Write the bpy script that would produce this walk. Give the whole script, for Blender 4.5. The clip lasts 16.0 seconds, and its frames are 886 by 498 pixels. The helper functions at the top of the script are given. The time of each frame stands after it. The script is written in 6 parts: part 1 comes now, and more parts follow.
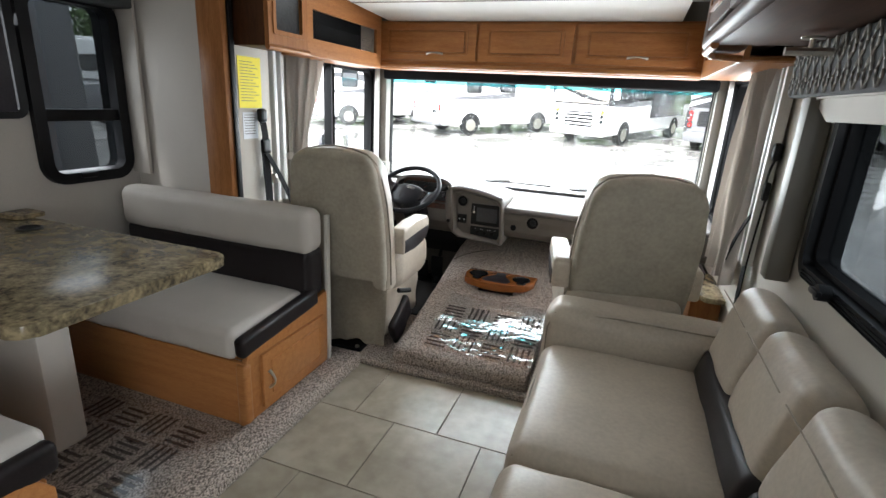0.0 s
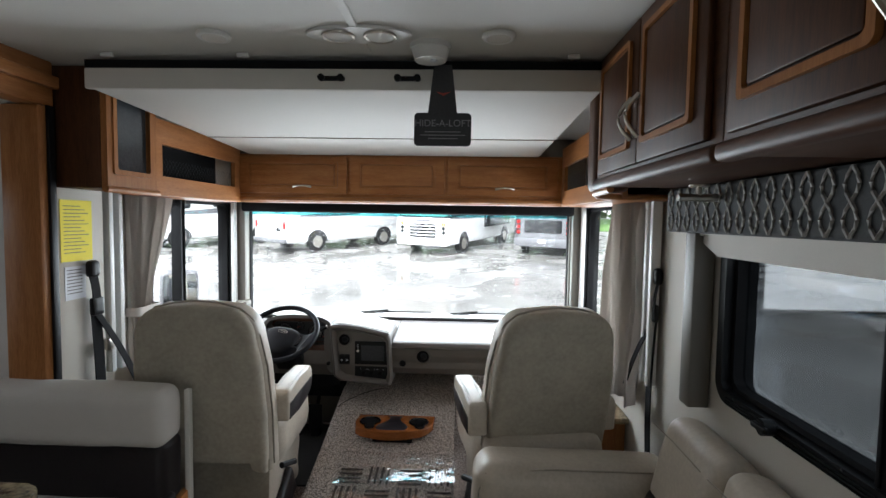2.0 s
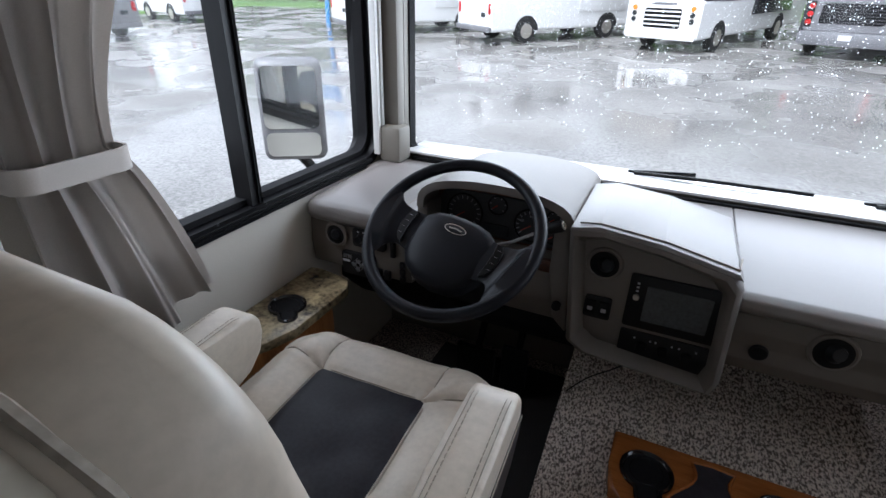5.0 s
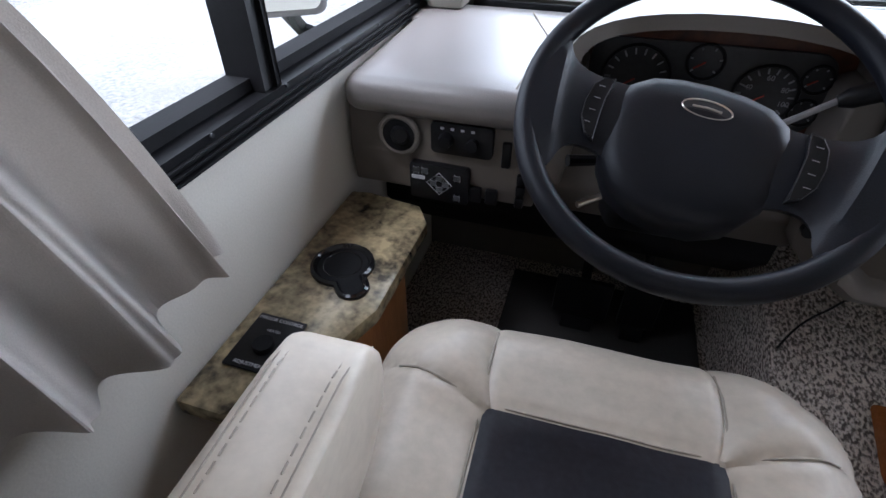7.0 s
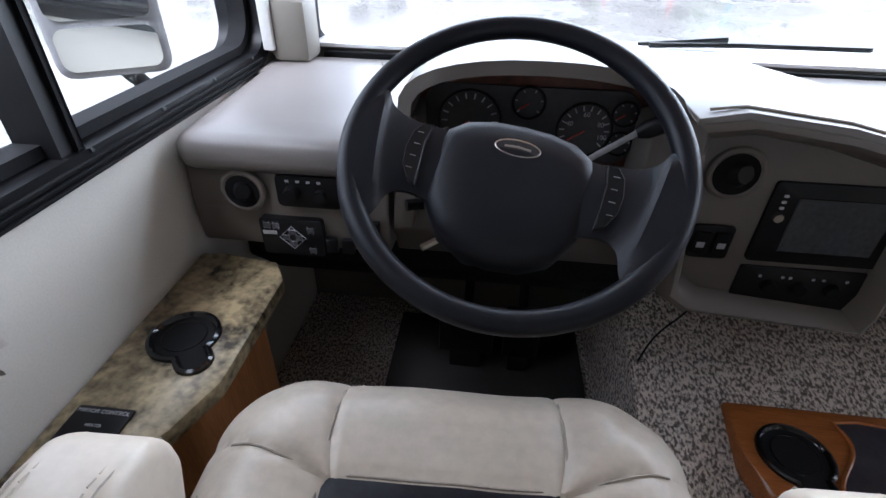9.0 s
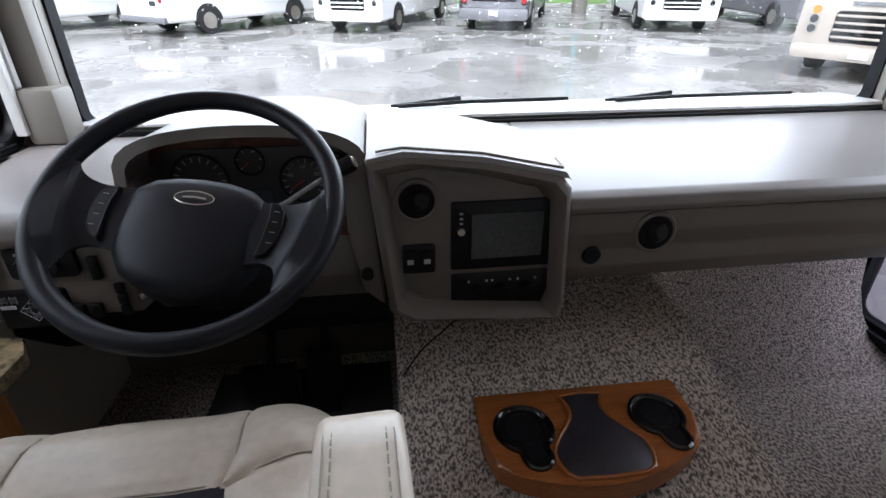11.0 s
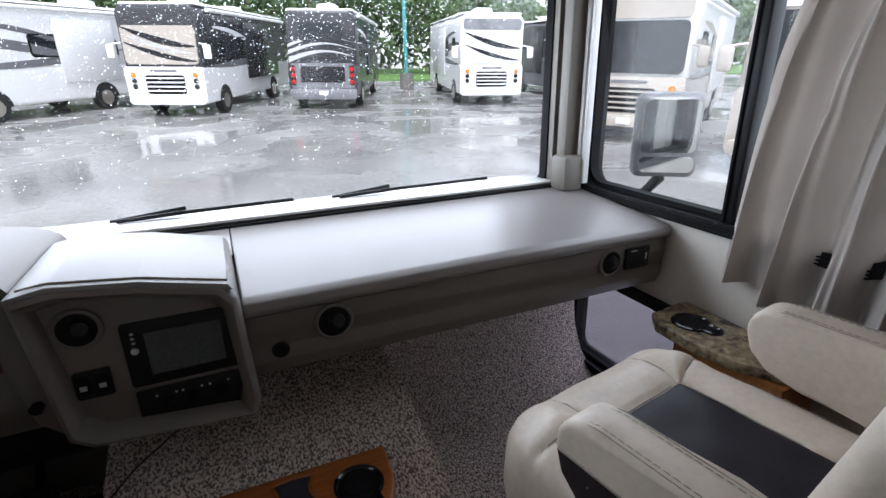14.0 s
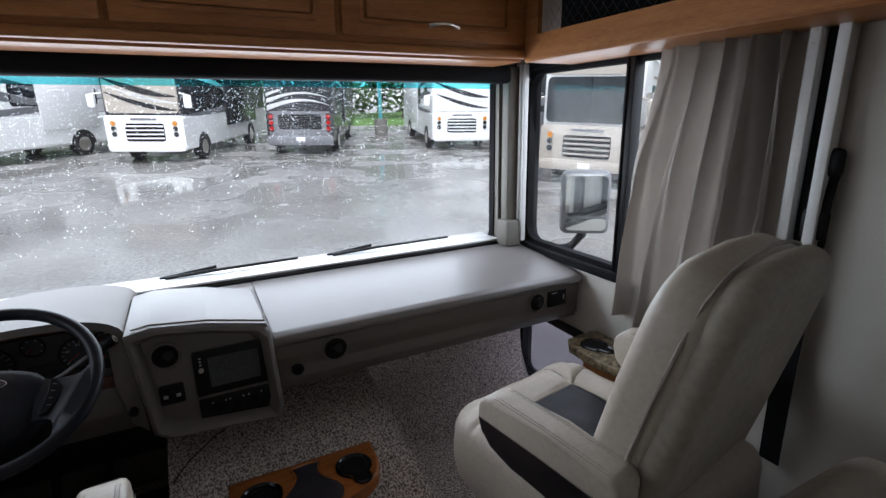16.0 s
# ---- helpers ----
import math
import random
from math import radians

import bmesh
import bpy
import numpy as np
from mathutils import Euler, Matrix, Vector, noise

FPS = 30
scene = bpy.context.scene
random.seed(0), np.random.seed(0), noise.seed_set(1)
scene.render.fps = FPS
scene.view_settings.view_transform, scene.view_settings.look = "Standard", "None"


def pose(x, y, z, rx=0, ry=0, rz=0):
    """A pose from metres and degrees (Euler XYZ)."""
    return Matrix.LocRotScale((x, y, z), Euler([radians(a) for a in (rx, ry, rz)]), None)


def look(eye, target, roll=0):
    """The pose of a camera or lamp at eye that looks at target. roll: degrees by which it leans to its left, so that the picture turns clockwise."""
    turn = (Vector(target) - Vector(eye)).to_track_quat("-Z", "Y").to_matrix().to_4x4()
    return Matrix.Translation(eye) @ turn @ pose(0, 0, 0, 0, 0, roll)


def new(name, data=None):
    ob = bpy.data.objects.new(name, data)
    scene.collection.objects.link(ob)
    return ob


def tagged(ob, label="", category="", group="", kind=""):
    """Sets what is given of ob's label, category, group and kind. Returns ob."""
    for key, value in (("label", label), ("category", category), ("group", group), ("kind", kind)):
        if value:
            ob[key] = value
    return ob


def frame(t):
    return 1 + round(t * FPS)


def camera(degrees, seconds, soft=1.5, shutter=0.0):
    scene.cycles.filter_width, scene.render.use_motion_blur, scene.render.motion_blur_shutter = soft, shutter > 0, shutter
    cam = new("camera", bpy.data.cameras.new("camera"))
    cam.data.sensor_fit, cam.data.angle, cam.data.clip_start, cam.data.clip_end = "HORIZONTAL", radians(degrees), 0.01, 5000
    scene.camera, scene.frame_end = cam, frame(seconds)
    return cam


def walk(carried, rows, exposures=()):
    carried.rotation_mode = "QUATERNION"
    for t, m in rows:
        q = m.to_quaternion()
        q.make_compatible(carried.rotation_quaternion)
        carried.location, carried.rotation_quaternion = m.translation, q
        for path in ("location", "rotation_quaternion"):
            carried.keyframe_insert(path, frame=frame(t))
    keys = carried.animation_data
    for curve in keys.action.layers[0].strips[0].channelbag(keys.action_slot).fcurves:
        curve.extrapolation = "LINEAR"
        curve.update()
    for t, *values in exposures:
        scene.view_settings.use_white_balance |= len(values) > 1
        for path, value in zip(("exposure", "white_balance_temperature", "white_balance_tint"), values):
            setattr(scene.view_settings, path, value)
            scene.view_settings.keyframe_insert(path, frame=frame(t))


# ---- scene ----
cam = camera(84.1, 16.0)
PATH = [
    (0, (0.728, 0.703, 1.372), (0.101, 2.513, 0.798), 3.2),
    (0.5, (0.714, 0.745, 1.35), (0.055, 2.5, 0.654), 2.1),
    (1, (0.603, 0.715, 1.387), (0.163, 2.582, 0.818), 0.7),
    (1.5, (0.485, 0.747, 1.458), (0.309, 2.719, 1.173), 0.3),
    (2, (0.463, 0.892, 1.475), (0.396, 2.887, 1.357), 0.9),
    (2.5, (0.428, 1.173, 1.489), (0.194, 3.156, 1.372), 1.1),
    (3, (0.328, 1.489, 1.457), (0.202, 3.471, 1.222), 2.2),
    (3.5, (0.265, 1.822, 1.386), (0.143, 3.788, 1.035), 1.1),
    (4, (0.102, 2.186, 1.351), (-0.186, 4.111, 0.894), 2.7),
    (4.5, (0.013, 2.507, 1.321), (-0.333, 4.359, 0.651), 2.0),
    (5, (-0.144, 2.701, 1.285), (-0.881, 4.332, 0.392), 1.3),
    (5.2, (-0.237, 2.754, 1.282), (-0.926, 4.374, 0.332), -0.7),
    (6.25, (-0.45, 2.985, 1.19), (-1.06, 4.47, 0.03), 0.5),
    (7.3, (-0.712, 3.055, 1.02), (-1.089, 4.543, -0.262), 1.7),
    (7.5, (-0.71, 3.063, 1.013), (-1.05, 4.584, -0.241), 3.1),
    (8, (-0.687, 3.078, 1.025), (-0.986, 4.65, -0.175), 1.2),
    (8.5, (-0.636, 3.087, 1.04), (-0.868, 4.711, -0.104), 1.5),
    (8.7, (-0.614, 3.089, 1.047), (-0.811, 4.719, -0.095), 1.6),
    (10.8, (-0.31, 2.961, 1.08), (-0.168, 4.73, 0.158), -1.1),
    (11, (-0.275, 2.953, 1.074), (-0.049, 4.72, 0.166), -0.2),
    (11.5, (-0.197, 2.935, 1.078), (0.166, 4.679, 0.168), 2.3),
    (12, (-0.128, 2.913, 1.066), (0.325, 4.653, 0.189), 3.2),
    (12.5, (-0.055, 2.882, 1.07), (0.436, 4.622, 0.215), 4.9),
    (13, (0.006, 2.855, 1.081), (0.534, 4.597, 0.253), 3.5),
    (13.5, (0.051, 2.819, 1.138), (0.685, 4.569, 0.405), 2.1),
    (14, (0.073, 2.757, 1.186), (0.846, 4.476, 0.516), -1.0),
    (14.5, (0.071, 2.624, 1.233), (0.862, 4.34, 0.578), 0.6),
    (15, (0.049, 2.483, 1.27), (0.732, 4.234, 0.586), 0.4),
    (15.5, (-0.012, 2.416, 1.338), (0.735, 4.161, 0.708), -0.0),
    (16, (-0.096, 2.323, 1.379), (0.789, 4.039, 0.856), -1.0),
]
EXPOSURE = [(0, 2.9, 6300, 10), (0.7, 2.9, 6300, 10), (1.5, 2.35, 6200, 10), (2.0, 2.2, 6100, 10), (2.5, 1.95, 6000, 10), (3.0, 1.75, 6000, 10), (3.5, 1.65, 5900, 12), (5.0, 1.45, 5800, 14), (7.3, 2.15, 5650, 16), (8.7, 2.2, 5650, 16), (11.0, 1.8, 5900, 15), (13.0, 1.55, 5900, 15), (14.5, 1.3, 5900, 16), (16.0, 1.1, 5900, 14)]
walk(cam, [(t, look(eye, target, roll)) for t, eye, target, roll in PATH], EXPOSURE)

# exposure and daylight
world = bpy.data.worlds.new("sky_world")
scene.world = world
world.use_nodes = True
wn = world.node_tree
sky = wn.nodes.new("ShaderNodeTexSky")
sky.sky_type = "NISHITA"
sky.sun_disc = False
sky.sun_elevation, sky.sun_rotation = radians(55), radians(200)
sky.air_density, sky.dust_density = 1.2, 2.0
haze = wn.nodes.new("ShaderNodeHueSaturation")
haze.inputs["Saturation"].default_value = 0.15
wn.links.new(sky.outputs[0], haze.inputs["Color"])
wn.links.new(haze.outputs[0], wn.nodes["Background"].inputs["Color"])
wn.nodes["Background"].inputs["Strength"].default_value = 0.15

sun_data = bpy.data.lights.new("sun", "SUN")
sun_data.energy, sun_data.angle, sun_data.color = 1.5, radians(25), (1, 0.98, 0.95)
sun_lamp = new("sun", sun_data)
sun_lamp.matrix_world = look((0, 0, 30), (6, 14, 0))


def window_light(name, centre, target, w, h, watts, color=(0.93, 0.97, 1.0)):
    """Daylight entering through one opening."""
    data = bpy.data.lights.new(name, "AREA")
    data.shape, data.size, data.size_y, data.energy, data.color = "RECTANGLE", w, h, watts, color
    ob = new(name, data)
    ob.matrix_world = look(centre, target)
    return ob


window_light("windshield_daylight", (0.09, 4.43, 1.2), (0.09, 2.0, 0.5), 2.1, 0.7, 9.0)
window_light("left_window_daylight", (-1.22, 3.75, 1.2), (0, 3.6, 0.8), 0.9, 0.7, 1.0)
window_light("right_window_daylight", (1.43, 3.75, 1.2), (0, 3.6, 0.8), 0.9, 0.7, 1.6)
window_light("sofa_window_daylight", (1.43, 1.85, 1.2), (0, 1.8, 0.6), 1.1, 0.5, 0.45)
window_light("slide_window_daylight", (-1.86, 2.1, 1.3), (0, 1.8, 0.6), 0.9, 0.7, 0.8)
# added fill for the rear, set at an invented unseen opening
window_light("added_rear_fill", (1.36, -0.8, 1.0), (-0.6, 0.6, 0.5), 0.7, 1.4, 1.8)
window_light("low_window_daylight", (1.42, 3.95, 0.28), (0.3, 3.8, 0.15), 0.5, 0.3, 0.45)


# materials
def mat(name, base, rough=0.6, dark=None, scale=6.0, fine=120.0, bump=0.1, metal=0.0, vary=0.35, stretch=(1, 1, 1), spec=0.5, dist=0.002):
    m = bpy.data.materials.new(name)
    m.use_nodes = True
    nt = m.node_tree
    b = nt.nodes["Principled BSDF"]
    co = nt.nodes.new("ShaderNodeTexCoord")
    mp = nt.nodes.new("ShaderNodeMapping")
    mp.inputs["Scale"].default_value = stretch
    nt.links.new(co.outputs["Object"], mp.inputs[0])
    n1 = nt.nodes.new("ShaderNodeTexNoise")
    n1.inputs["Scale"].default_value, n1.inputs["Detail"].default_value = scale, 5
    n2 = nt.nodes.new("ShaderNodeTexNoise")
    n2.inputs["Scale"].default_value, n2.inputs["Detail"].default_value = fine, 3
    nt.links.new(mp.outputs[0], n1.inputs["Vector"])
    nt.links.new(mp.outputs[0], n2.inputs["Vector"])
    mixf = nt.nodes.new("ShaderNodeMath")
    mixf.operation = "MULTIPLY_ADD"
    nt.links.new(n2.outputs["Fac"], mixf.inputs[0])
    mixf.inputs[1].default_value = 0.5
    half = nt.nodes.new("ShaderNodeMath")
    half.operation = "MULTIPLY"
    half.inputs[1].default_value = 0.5
    nt.links.new(n1.outputs["Fac"], half.inputs[0])
    nt.links.new(half.outputs[0], mixf.inputs[2])
    ramp = nt.nodes.new("ShaderNodeValToRGB")
    dark = dark or tuple(c * (1 - vary) for c in base)
    ramp.color_ramp.elements[0].position, ramp.color_ramp.elements[0].color = 0.36, (*dark, 1)
    ramp.color_ramp.elements[1].position, ramp.color_ramp.elements[1].color = 0.62, (*base, 1)
    nt.links.new(mixf.outputs[0], ramp.inputs[0])
    nt.links.new(ramp.outputs[0], b.inputs["Base Color"])
    b.inputs["Roughness"].default_value, b.inputs["Metallic"].default_value = rough, metal
    b.inputs["Specular IOR Level"].default_value = spec
    if bump:
        bp = nt.nodes.new("ShaderNodeBump")
        bp.inputs["Strength"].default_value, bp.inputs["Distance"].default_value = bump, dist
        nt.links.new(n2.outputs["Fac"], bp.inputs["Height"])
        nt.links.new(bp.outputs[0], b.inputs["Normal"])
    return m


def glass_mat(name, color=(1, 1, 1), gloss=0.06):
    m = bpy.data.materials.new(name)
    m.use_nodes = True
    nt = m.node_tree
    nt.nodes.clear()
    out = nt.nodes.new("ShaderNodeOutputMaterial")
    tr = nt.nodes.new("ShaderNodeBsdfTransparent")
    tr.inputs[0].default_value = (*color, 1)
    gl = nt.nodes.new("ShaderNodeBsdfGlossy")
    gl.inputs["Roughness"].default_value = 0.02
    mx = nt.nodes.new("ShaderNodeMixShader")
    mx.inputs[0].default_value = gloss
    nt.links.new(tr.outputs[0], mx.inputs[1])
    nt.links.new(gl.outputs[0], mx.inputs[2])
    nt.links.new(mx.outputs[0], out.inputs[0])
    return m


def wood(name, base, dark, rough=0.35, along="y"):
    st = {"x": (1.2, 14, 14), "y": (14, 1.2, 14), "z": (14, 14, 1.2)}[along]
    return mat(name, base, rough, dark, 3.0, 26.0, 0.05, stretch=st)


WALL = mat("wall_vinyl", (0.56, 0.53, 0.47), 0.7, scale=3, fine=300, bump=0.12, vary=0.1)
SLIDEWALL = mat("slide_wall_vinyl", (0.50, 0.47, 0.43), 0.75, scale=4, fine=260, bump=0.15, vary=0.1)
CEIL = mat("ceiling_vinyl", (0.72, 0.71, 0.67), 0.7, scale=2, fine=200, bump=0.06, vary=0.06)
OAK = wood("maple_wood", (0.40, 0.175, 0.062), (0.27, 0.105, 0.035))
OAKX = wood("maple_wood_cross", (0.40, 0.175, 0.062), (0.27, 0.105, 0.035), along="x")
OAKZ = wood("maple_wood_upright", (0.36, 0.155, 0.055), (0.24, 0.095, 0.03), along="z")
# the same maple with shade put into its colour, for the dim cabinets
SHADEDOAK = wood("shaded_maple_wood", (0.085, 0.034, 0.014), (0.045, 0.018, 0.008), 0.45)
SHADEDOAKZ = wood("shaded_maple_upright", (0.085, 0.034, 0.014), (0.045, 0.018, 0.008), 0.45, along="z")
for stained in (SHADEDOAK, SHADEDOAKZ, OAK, OAKX, OAKZ):
    stained.node_tree.nodes["Principled BSDF"].inputs["Specular IOR Level"].default_value = 0.22
DINOAK = wood("dinette_maple", (0.50, 0.225, 0.075), (0.38, 0.15, 0.045), along="x")
LEATHER = mat("cream_leather", (0.515, 0.452, 0.368), 0.40, scale=7, fine=75, bump=0.10, vary=0.16)
SUEDE = mat("beige_microsuede", (0.40, 0.36, 0.29), 0.85, scale=9, fine=60, bump=0.08, vary=0.22)
LINEN = mat("grey_beige_upholstery", (0.56, 0.53, 0.49), 0.8, scale=6, fine=420, bump=0.18, vary=0.12)
DARKL = mat("dark_brown_leather", (0.017, 0.013, 0.014), 0.42, scale=8, fine=120, bump=0.12, spec=0.3)
INSERT = mat("slate_leather_insert", (0.035, 0.033, 0.042), 0.42, scale=8, fine=120, bump=0.12, spec=0.35)
STITCH = mat("seam_thread", (0.35, 0.31, 0.255), 0.8, bump=0)
BLACK = mat("black_plastic", (0.007, 0.007, 0.008), 0.40, scale=12, fine=400, bump=0.06, spec=0.2)
GLOSSB = mat("glossy_black_plastic", (0.008, 0.008, 0.009), 0.12, scale=12, fine=300, bump=0.0)
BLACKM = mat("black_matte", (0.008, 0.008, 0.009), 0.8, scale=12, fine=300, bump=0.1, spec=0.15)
WHEELP = mat("steering_wheel_plastic", (0.009, 0.010, 0.014), 0.40, scale=12, fine=600, bump=0.12, spec=0.2)
DASH = mat("taupe_dash_plastic", (0.118, 0.103, 0.089), 0.5, scale=10, fine=500, bump=0.15, vary=0.1)
DASHPAD = mat("dash_pad_vinyl", (0.175, 0.16, 0.152), 0.38, scale=8, fine=420, bump=0.14, vary=0.08)
BURL = mat("burl_trim", (0.11, 0.035, 0.016), 0.3, (0.035, 0.012, 0.007), 14, 60, 0)
ALU = mat("white_track", (0.66, 0.66, 0.64), 0.35, vary=0.08, bump=0)
PILLAR = mat("pillar_cover", (0.155, 0.143, 0.12), 0.55, vary=0.1, fine=400)
CHROME = mat("brushed_nickel", (0.62, 0.58, 0.52), 0.28, metal=1.0, vary=0.1, bump=0)


def carpet_mat():
    m = mat("berber_carpet", (0.72, 0.63, 0.555), 0.95, (0.14, 0.112, 0.098), 7, 195, 1.0, dist=0.012, stretch=(1, 0.6, 1))
    nt = m.node_tree
    ramp = [n for n in nt.nodes if n.type == "VALTORGB"][0]
    noises = [n for n in nt.nodes if n.type == "TEX_NOISE"]
    for link in list(nt.links):
        if link.to_node == ramp:
            nt.links.remove(link)
    nt.links.new(noises[1].outputs["Fac"], ramp.inputs[0])
    ramp.color_ramp.elements[0].position, ramp.color_ramp.elements[1].position = 0.40, 0.58
    return m


CARPET = carpet_mat()
FOOTMAT = mat("dark_floor_mat", (0.03, 0.028, 0.027), 0.9, scale=10, fine=300, bump=0.5)
CURTAIN = mat("greige_curtain", (0.55, 0.51, 0.47), 0.85, scale=5, fine=600, bump=0.2, vary=0.14)
GRANITE = mat("granite_laminate", (0.36, 0.29, 0.17), 0.25, (0.05, 0.042, 0.03), 16, 70, 0.0)
PAPER_Y = mat("yellow_paper", (0.85, 0.72, 0.03), 0.7, vary=0.08, bump=0)
PAPER_W = mat("white_paper", (0.72, 0.74, 0.78), 0.7, vary=0.06, bump=0)
INK = mat("print_ink", (0.12, 0.11, 0.09), 0.7, bump=0)
SIGNC = mat("charcoal_sign", (0.035, 0.036, 0.04), 0.5, bump=0)
SIGNT = mat("sign_lettering", (0.28, 0.28, 0.29), 0.5, bump=0)
VAL_D = mat("valance_grey", (0.075, 0.082, 0.085), 0.9, fine=500, bump=0.2)
VAL_L = mat("valance_pattern", (0.42, 0.41, 0.385), 0.9, fine=500, bump=0.2)
SHADE = mat("roller_shade", (0.62, 0.60, 0.55), 0.8, vary=0.06, fine=300)
GROUT = mat("tile_grout", (0.17, 0.15, 0.125), 0.9, fine=300)
SCREEN = mat("screen_glass", (0.055, 0.06, 0.065), 0.12, bump=0)
GAUGE = mat("gauge_marks", (0.42, 0.42, 0.44), 0.6, bump=0)
REDM = mat("red_needle", (0.5, 0.05, 0.03), 0.5, bump=0)
WHITEP = mat("white_plastic", (0.75, 0.75, 0.72), 0.4, vary=0.06, bump=0)
CONSOLE = wood("console_maple", (0.36, 0.125, 0.033), (0.25, 0.08, 0.02), 0.22, "x")
GLASS = glass_mat("window_glass", (0.97, 0.985, 0.98), 0.018)
GLASST = glass_mat("grey_privacy_glass", (0.30, 0.32, 0.33), 0.05)
GLASSM = glass_mat("light_grey_glass", (0.55, 0.54, 0.58), 0.03)
TINT = glass_mat("windshield_tint_band", (0.42, 0.86, 0.90), 0.03)
FILM = glass_mat("plastic_film", (0.95, 0.96, 0.97), 0.13)


def drop_mat():
    m = bpy.data.materials.new("rain_drops")
    m.use_nodes = True
    nt = m.node_tree
    nt.nodes.clear()
    out = nt.nodes.new("ShaderNodeOutputMaterial")
    g = nt.nodes.new("ShaderNodeBsdfGlass")
    g.inputs["IOR"].default_value, g.inputs["Roughness"].default_value = 1.33, 0.02
    nt.links.new(g.outputs[0], out.inputs[0])
    return m


DROP = drop_mat()
MIRROR = mat("mirror_glass", (0.8, 0.82, 0.82), 0.03, metal=1, vary=0.02, bump=0)


def tile_mat():
    m = mat("stone_floor_tile", (0.44, 0.405, 0.325), 0.28, (0.31, 0.275, 0.21), 4, 14, 0.04)
    nt = m.node_tree
    info = nt.nodes.new("ShaderNodeObjectInfo")
    hs = nt.nodes.new("ShaderNodeHueSaturation")
    mr = nt.nodes.new("ShaderNodeMapRange")
    mr.inputs[3].default_value, mr.inputs[4].default_value = 0.85, 1.15
    nt.links.new(info.outputs["Random"], mr.inputs[0])
    nt.links.new(mr.outputs[0], hs.inputs["Value"])
    b = nt.nodes["Principled BSDF"]
    old = b.inputs["Base Color"].links[0].from_socket
    nt.links.new(old, hs.inputs["Color"])
    nt.links.new(hs.outputs[0], b.inputs["Base Color"])
    return m


TILE = tile_mat()


def wet_asphalt():
    m = mat("wet_asphalt", (0.27, 0.262, 0.25), 0.3, (0.12, 0.116, 0.11), 0.35, 22, 0.25, dist=0.004)
    nt = m.node_tree
    b = nt.nodes["Principled BSDF"]
    n = nt.nodes.new("ShaderNodeTexNoise")
    n.inputs["Scale"].default_value, n.inputs["Detail"].default_value = 0.5, 7
    co = nt.nodes.new("ShaderNodeTexCoord")
    nt.links.new(co.outputs["Object"], n.inputs["Vector"])
    r = nt.nodes.new("ShaderNodeValToRGB")
    r.color_ramp.elements[0].position, r.color_ramp.elements[0].color = 0.46, (0.10, 0.10, 0.10, 1)
    r.color_ramp.elements[1].position, r.color_ramp.elements[1].color = 0.60, (0.5, 0.5, 0.5, 1)
    nt.links.new(n.outputs["Fac"], r.inputs[0])
    nt.links.new(r.outputs[0], b.inputs["Roughness"])
    return m


ASPHALT = wet_asphalt()
GRASS = mat("wet_grass", (0.10, 0.20, 0.035), 0.9, (0.05, 0.11, 0.02), 0.8, 12, 0.6, dist=0.03)
LEAF = mat("tree_leaves", (0.085, 0.14, 0.045), 0.8, (0.035, 0.07, 0.02), 0.7, 6, 0)
BARK = mat("tree_bark", (0.10, 0.075, 0.05), 0.9, fine=40, bump=0.5)
RV_W = mat("white_gelcoat", (0.80, 0.80, 0.79), 0.22, vary=0.04, bump=0)
RV_T = mat("tan_gelcoat", (0.42, 0.375, 0.32), 0.22, vary=0.06, bump=0)
RV_K = mat("charcoal_gelcoat", (0.045, 0.045, 0.05), 0.2, bump=0)
RV_G = mat("silver_gelcoat", (0.17, 0.17, 0.18), 0.25, vary=0.08, bump=0)
RV_GL = mat("dark_vehicle_glass", (0.025, 0.03, 0.035), 0.06, bump=0)
TYRE = mat("tyre_rubber", (0.02, 0.02, 0.02), 0.8, fine=80, bump=0.3)
TAIL = mat("red_lamp_lens", (0.5, 0.02, 0.02), 0.2, bump=0)
AMBER = mat("amber_lamp_lens", (0.65, 0.25, 0.03), 0.2, bump=0)
BLUE = mat("blue_canopy", (0.02, 0.22, 0.55), 0.5, bump=0)
TEALP = mat("teal_pole_paint", (0.08, 0.33, 0.34), 0.5, bump=0)
CONCRETE = mat("pole_base_concrete", (0.2, 0.19, 0.17), 0.9, fine=40, bump=0.3)


# mesh helpers
ORIGIN = {}


def mesh_object(name, bm, material, smooth=True):
    me = bpy.data.meshes.new(name)
    bmesh.ops.recalc_face_normals(bm, faces=bm.faces[:])
    bm.to_mesh(me)
    bm.free()
    me.materials.append(material)
    if smooth:
        me.shade_smooth()
        me.set_sharp_from_angle(angle=radians(38))
    return new(name, me)


def thing(name, at, label, category, group=""):
    ob = new(name)
    ob.empty_display_size = 0.05
    ob.location = at
    ORIGIN[ob] = Vector(at)
    return tagged(ob, label, category, group)


def part(name, bm, material, parent, label=""):
    o = ORIGIN[parent]
    bmesh.ops.translate(bm, verts=bm.verts[:], vec=-o)
    ob = mesh_object(name, bm, material)
    ob.parent = parent
    ORIGIN[ob] = o
    return tagged(ob, label)


def single(name, bm, material, label, category, group=""):
    c = Vector((0, 0, 0))
    for v in bm.verts:
        c += v.co
    c /= len(bm.verts)
    c.z = min(v.co.z for v in bm.verts)
    bmesh.ops.translate(bm, verts=bm.verts[:], vec=-c)
    ob = mesh_object(name, bm, material)
    ob.location = c
    ORIGIN[ob] = c
    return tagged(ob, label, category, group)


